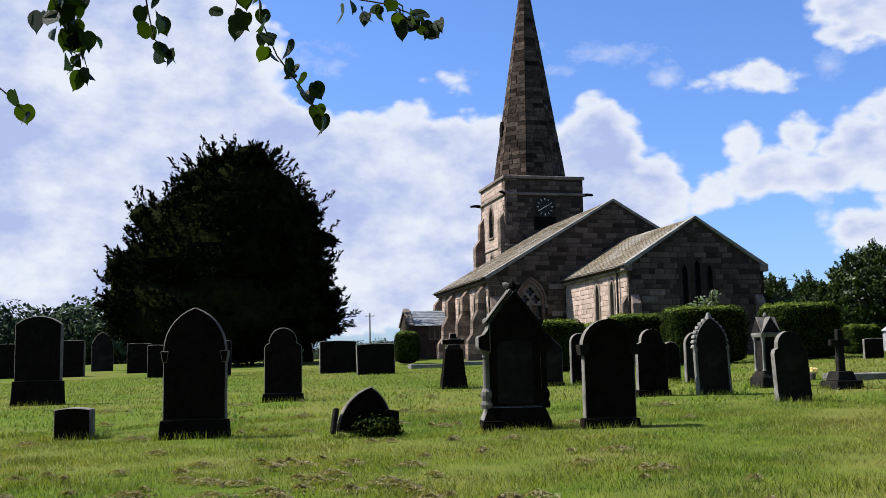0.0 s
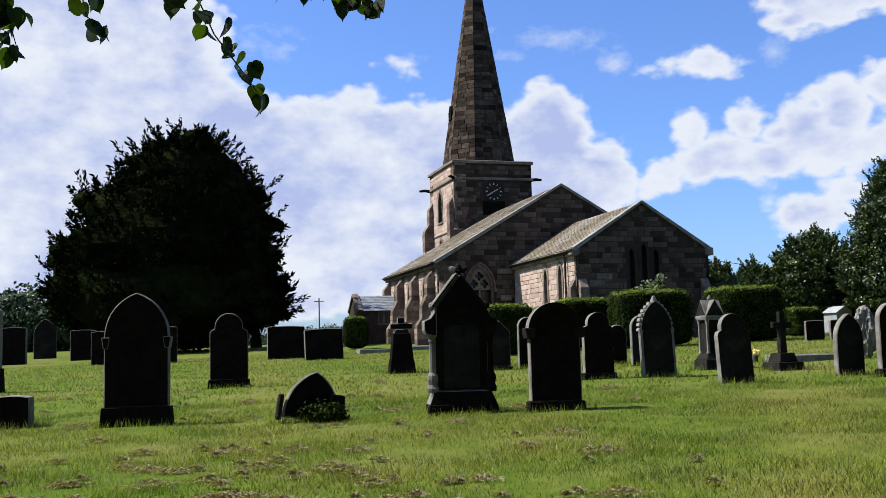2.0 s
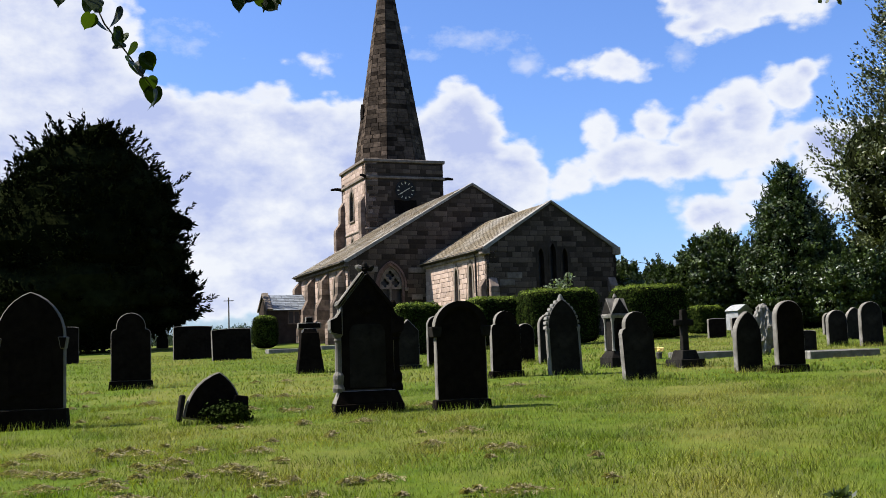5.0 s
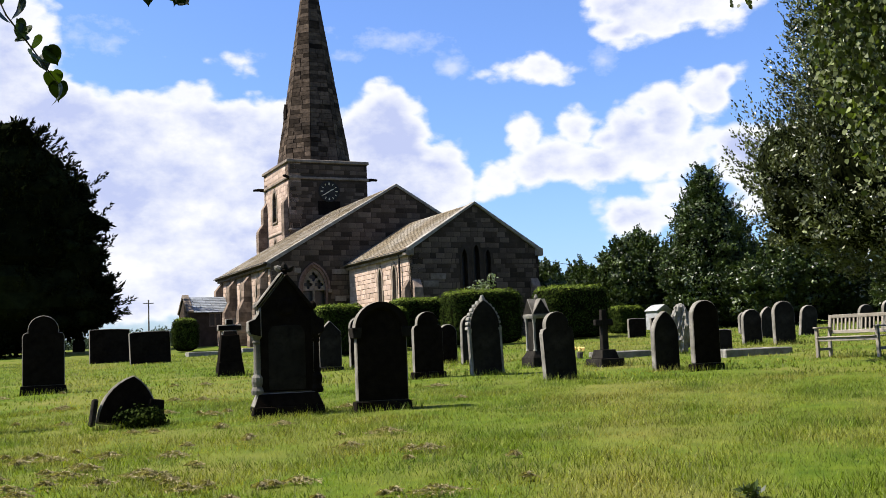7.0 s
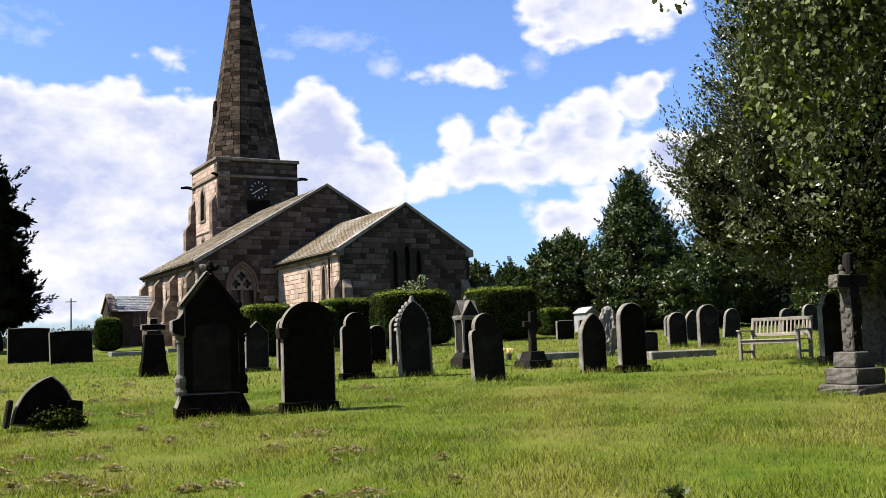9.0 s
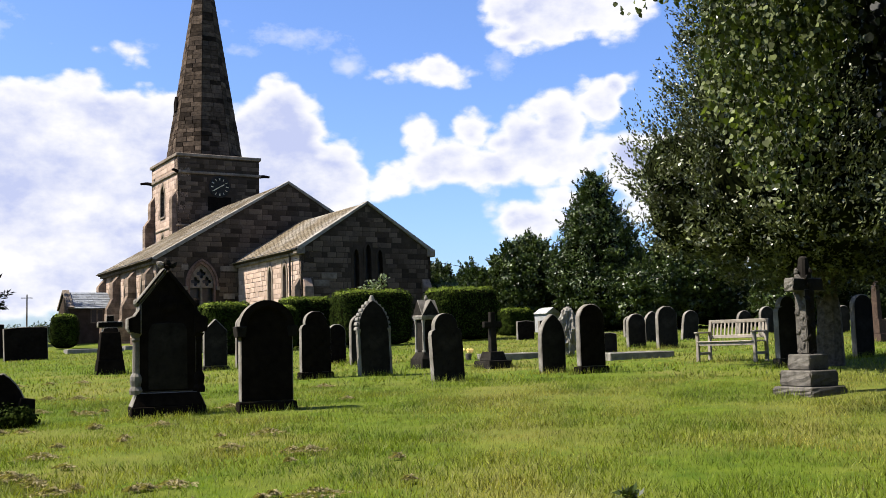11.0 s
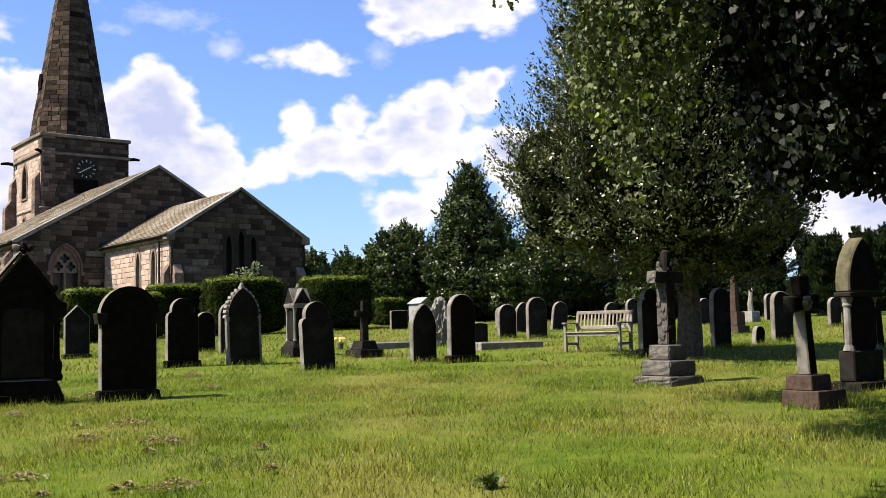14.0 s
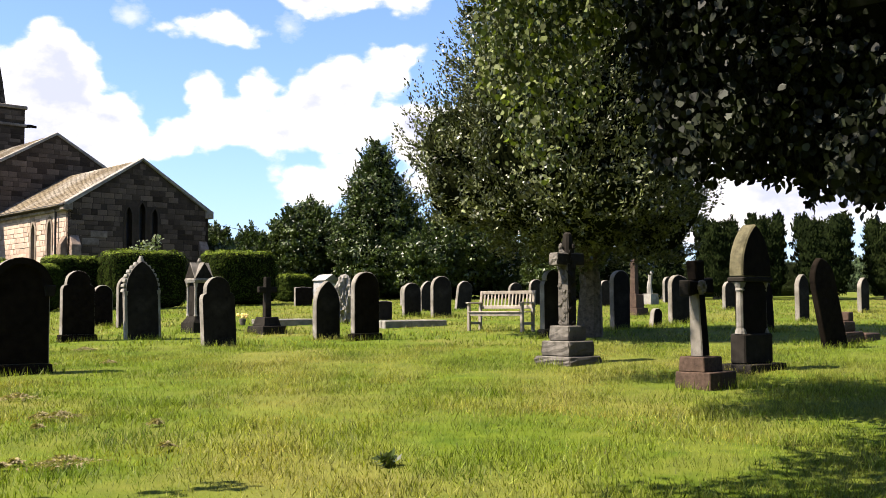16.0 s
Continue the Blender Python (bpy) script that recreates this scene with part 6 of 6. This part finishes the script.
SPRAYS = [
    ([(-3.1, 7.48, 4.6), (-3.0, 7.5, 4.3), (-2.97, 7.5, 4.05), (-2.9, 7.5, 3.8)], 26),
    ([(-3.25, 7.48, 4.6), (-3.15, 7.5, 4.3), (-3.05, 7.5, 4.1)], 12),
    ([(-2.5, 7.5, 4.55), (-2.45, 7.5, 4.28), (-2.4, 7.5, 4.05), (-2.29, 7.5, 3.97)], 11),
    ([(-1.6, 7.5, 4.6), (-1.59, 7.5, 4.2), (-1.46, 7.5, 3.9), (-1.3, 7.5, 3.68), (-1.12, 7.5, 3.42)], 27),
    ([(-1.72, 7.5, 4.5), (-1.79, 7.5, 4.24)], 4),
    ([(-1.08, 7.5, 4.5), (-0.89, 7.5, 4.34), (-0.63, 7.5, 4.29), (-0.42, 7.5, 4.2), (-0.31, 7.5, 4.1)], 18),
    ([(-0.85, 7.5, 4.5), (-0.5, 7.5, 4.27), (-0.49, 7.5, 4.12)], 7),
    ([(-3.7, 7.5, 3.8), (-3.53, 7.5, 3.66), (-3.37, 7.5, 3.5)], 4),
]
build_lime()


# unseen limes added behind the camera to block sky light on the fronts
for k, (x, y) in enumerate(((-22, -8), (-13.5, -7), (-5, -7.5), (4, -7), (13, -6.5), (22, -5.5))):
    tree("lime_tree", x, y, [(0, 0, 4.5, 4.8, 3.6, 3.8), (0.5, 0, 9.5, 4.8, 3.8, 4.2), (0, 0, 15, 4.0, 3.2, 3.8)], 6500, 0.34, 0.8, M_LIME, "tall leafy lime added unseen behind the camera to block sky light", (0.4, 6.0), shrink=0.85, inner=0.6, seed=60 + k)


# ---- distance ----
def far_woods():
    rng = np.random.default_rng(8)
    vs = []
    for az0, az1, r, h, n in ((-40, -19, 110, 6.5, 18), (-20, 4, 190, 4.6, 40), (4, 30, 160, 6.0, 14), (28, 75, 95, 4.0, 26)):
        for k in range(n):
            a = radians(az0 + (az1 - az0) * (k + rng.random()) / n)
            rr = r * rng.uniform(0.9, 1.2)
            x, y = rr * math.sin(a), rr * math.cos(a)
            hh = h * rng.uniform(0.6, 1.15)
            w = hh * rng.uniform(0.6, 0.9)
            p, d = blob_points([(x, y, 2.2 + hh * 0.5, w, w, hh * 0.5), (x + w * 0.4, y, 2.2 + hh * 0.35, w * 0.8, w, hh * 0.35), (x - w * 0.4, y, 2.2 + hh * 0.3, w * 0.9, w, hh * 0.3)], 7000, rng, 0.5)
            vs.append(leaves(p, d + rng.normal(size=d.shape) * 0.6, 0.34 * hh / 5, 0.7, rng))
    ob = quads("far_woods", np.concatenate(vs), 4, M_FAR)
    tagged(ob, "distant hedgerow trees along the horizon", "woods", kind="stuff")


far_woods()


def telegraph_pole(x, y, h):
    t = thing("telegraph_pole", x, y, 0, "distant wooden telegraph pole with a crossbar", "pole")
    part("post", turned([(0.09, -0.3), (0.065, h)], 0, 0, 8), M_BARK, t)
    part("crossbar", box(-0.55, 0.55, -0.04, 0.04, h - 0.4, h - 0.32, None, 0.01), M_BARK, t)


telegraph_pole(-9.4, 114.6, 5.2)


def garden_shed(x, y):
    t = thing("garden_shed", x, y, 20, "small pale grey shed under the trees", "shed")
    part("wall", box(-0.42, 0.42, -0.4, 0.4, 0, 0.85, None, 0.01), M_LEAD, t)
    part("roof", prism([(-0.5, 0.85), (0.5, 0.85), (0, 1.15)], -0.45, 0.45, None, 0.01), M_LEAD, t)
    part("door", box(-0.22, 0.22, -0.42, -0.4, 0.02, 0.7, None, 0.005), M_WHITE, t, "white-painted door")


garden_shed(19.06, 44.39)


def cable():
    pts = [(18 + 24 * f, 88 - 4.4 * f, 10.6 - 4.2 * f - 1.2 * math.sin(math.pi * f) * 0.4) for f in [i / 12 for i in range(13)]]
    tagged(part("overhead_cable", tube(pts, [0.022] * 13, 5), M_IRON), "thin black overhead cable beyond the trees", "cable")


cable()


# ---- grass ----
def grass():
    rng = np.random.default_rng(12)

    def blades(n, r0, r1, wid, hgt, name, label, power=1.0):
        a = np.radians(rng.uniform(-27, 56, n))
        r = r0 + (r1 - r0) * rng.random(n) ** power
        x, y = r * np.sin(a), r * np.cos(a)
        clump = 0.5 + 0.5 * np.sin(x * 3.1 + np.sin(y * 2.3)) * np.sin(y * 3.7 + np.sin(x * 1.9))
        keep = rng.random(n) < 0.45 + 0.55 * clump
        x, y, clump = x[keep], y[keep], clump[keep]
        n = len(x)
        z = rise_np(x, y) - 0.02
        t = rng.uniform(0, 2 * np.pi, n)
        h = hgt * rng.uniform(0.5, 1.25, n) * (0.7 + 0.5 * clump)
        bend = rng.normal(size=(n, 2)) * (h * 0.45)[:, None]
        w = wid * rng.uniform(0.7, 1.3, n)
        p0 = np.stack([x - np.cos(t) * w, y - np.sin(t) * w, z], 1)
        p1 = np.stack([x + np.cos(t) * w, y + np.sin(t) * w, z], 1)
        tip = np.stack([x + bend[:, 0], y + bend[:, 1], z + h], 1)
        tagged(quads(name, np.stack([p0, p1, tip], 1).reshape(-1, 3), 3, M_BLADE), label, "grass", kind="stuff")

    blades(330000, 7.0, 20.0, 0.0042, 0.065, "grass", "short sunlit churchyard grass", 0.85)
    blades(150000, 19.0, 48.0, 0.011, 0.075, "grass", "short grass further off", 0.8)
    # longer grass left by the mower at the foot of the stones
    vs = []
    for ob in list(scene.objects):
        if ob.parent is None and ob.type == "EMPTY" and ob.get("category") in ("headstone", "monument", "bench", "grave cross") and ob.location.y < 30:
            n = 260
            w = 0.6
            x = ob.location.x + rng.uniform(-w, w, n)
            y = ob.location.y - 0.16 + rng.normal(size=n) * 0.10
            h = 0.12 * rng.uniform(0.5, 1.5, n)
            z = rise_np(x, y) - 0.02
            t = rng.uniform(0, 6.28, n)
            vs.append(np.stack([np.stack([x - np.cos(t) * 0.006, y - np.sin(t) * 0.006, z], 1), np.stack([x + np.cos(t) * 0.006, y + np.sin(t) * 0.006, z], 1), np.stack([x + rng.normal(size=n) * 0.04, y + rng.normal(size=n) * 0.04, z + h], 1)], 1).reshape(-1, 3))
    tagged(quads("long_grass", np.concatenate(vs), 3, M_BLADE), "longer grass round the feet of the stones", "grass", kind="stuff")


def clippings():
    """Dry mown grass lying in small heaps, roughly in swathes."""
    rng = np.random.default_rng(15)
    vs = []
    for k in range(310):
        a = radians(rng.uniform(-26, 40))
        r = rng.choice([8.6, 9.4, 10.3, 11.4, 12.6, 14.5, 17, 20, 24]) + rng.normal() * 0.25
        if a > 0.0 and rng.random() < 0.35 + a * 1.9:
            continue
        x, y = r * math.sin(a), r * math.cos(a)
        rad = 0.02 + 0.1 * rng.random() ** 1.8
        n = int(90 + 2600 * rad)
        px = x + rng.normal(size=n) * rad
        py = y + rng.normal(size=n) * rad * 0.6
        d2 = ((px - x) ** 2 + ((py - y) / 0.5) ** 2) / rad ** 2
        pz = rise_np(px, py) + 0.02 + (0.035 + 0.25 * rad) * np.exp(-d2 * 0.7) * (0.6 + 0.4 * rng.random(n))
        t = rng.uniform(0, 6.28, n)
        ln = rng.uniform(0.025, 0.06, n)
        dx, dy = np.cos(t) * ln, np.sin(t) * ln
        vs.append(np.stack([np.stack([px, py, pz], 1), np.stack([px + dx, py + dy, pz + rng.normal(size=n) * 0.012], 1), np.stack([px + dx * 0.5 - dy * 0.14, py + dy * 0.5 + dx * 0.14, pz + 0.01], 1)], 1).reshape(-1, 3))
    tagged(quads("grass_clippings", np.concatenate(vs), 3, M_HAY), "dry mown clippings lying in small heaps", "clippings", kind="stuff")


def weed(x, y, seed):
    rng = np.random.default_rng(seed)
    n = 75
    c = np.stack([rng.normal(size=n) * 0.035, rng.normal(size=n) * 0.03, 0.01 + 0.03 * rng.random(n)], 1)
    t = thing("weed_tussock", x, y, 0, "dark broad-leaved weed tussock in the grass", "weed")
    tagged(quads("rosette", leaves(c, rng.normal(size=c.shape) + np.array([0, 0, 1.0]), 0.075, 0.4, rng, -0.4), 4, M_LEAF, t), kind="stuff")


for k, (x, y) in enumerate(((3.85, 7.2),)):
    weed(x, y, k)
grass()
clippings()
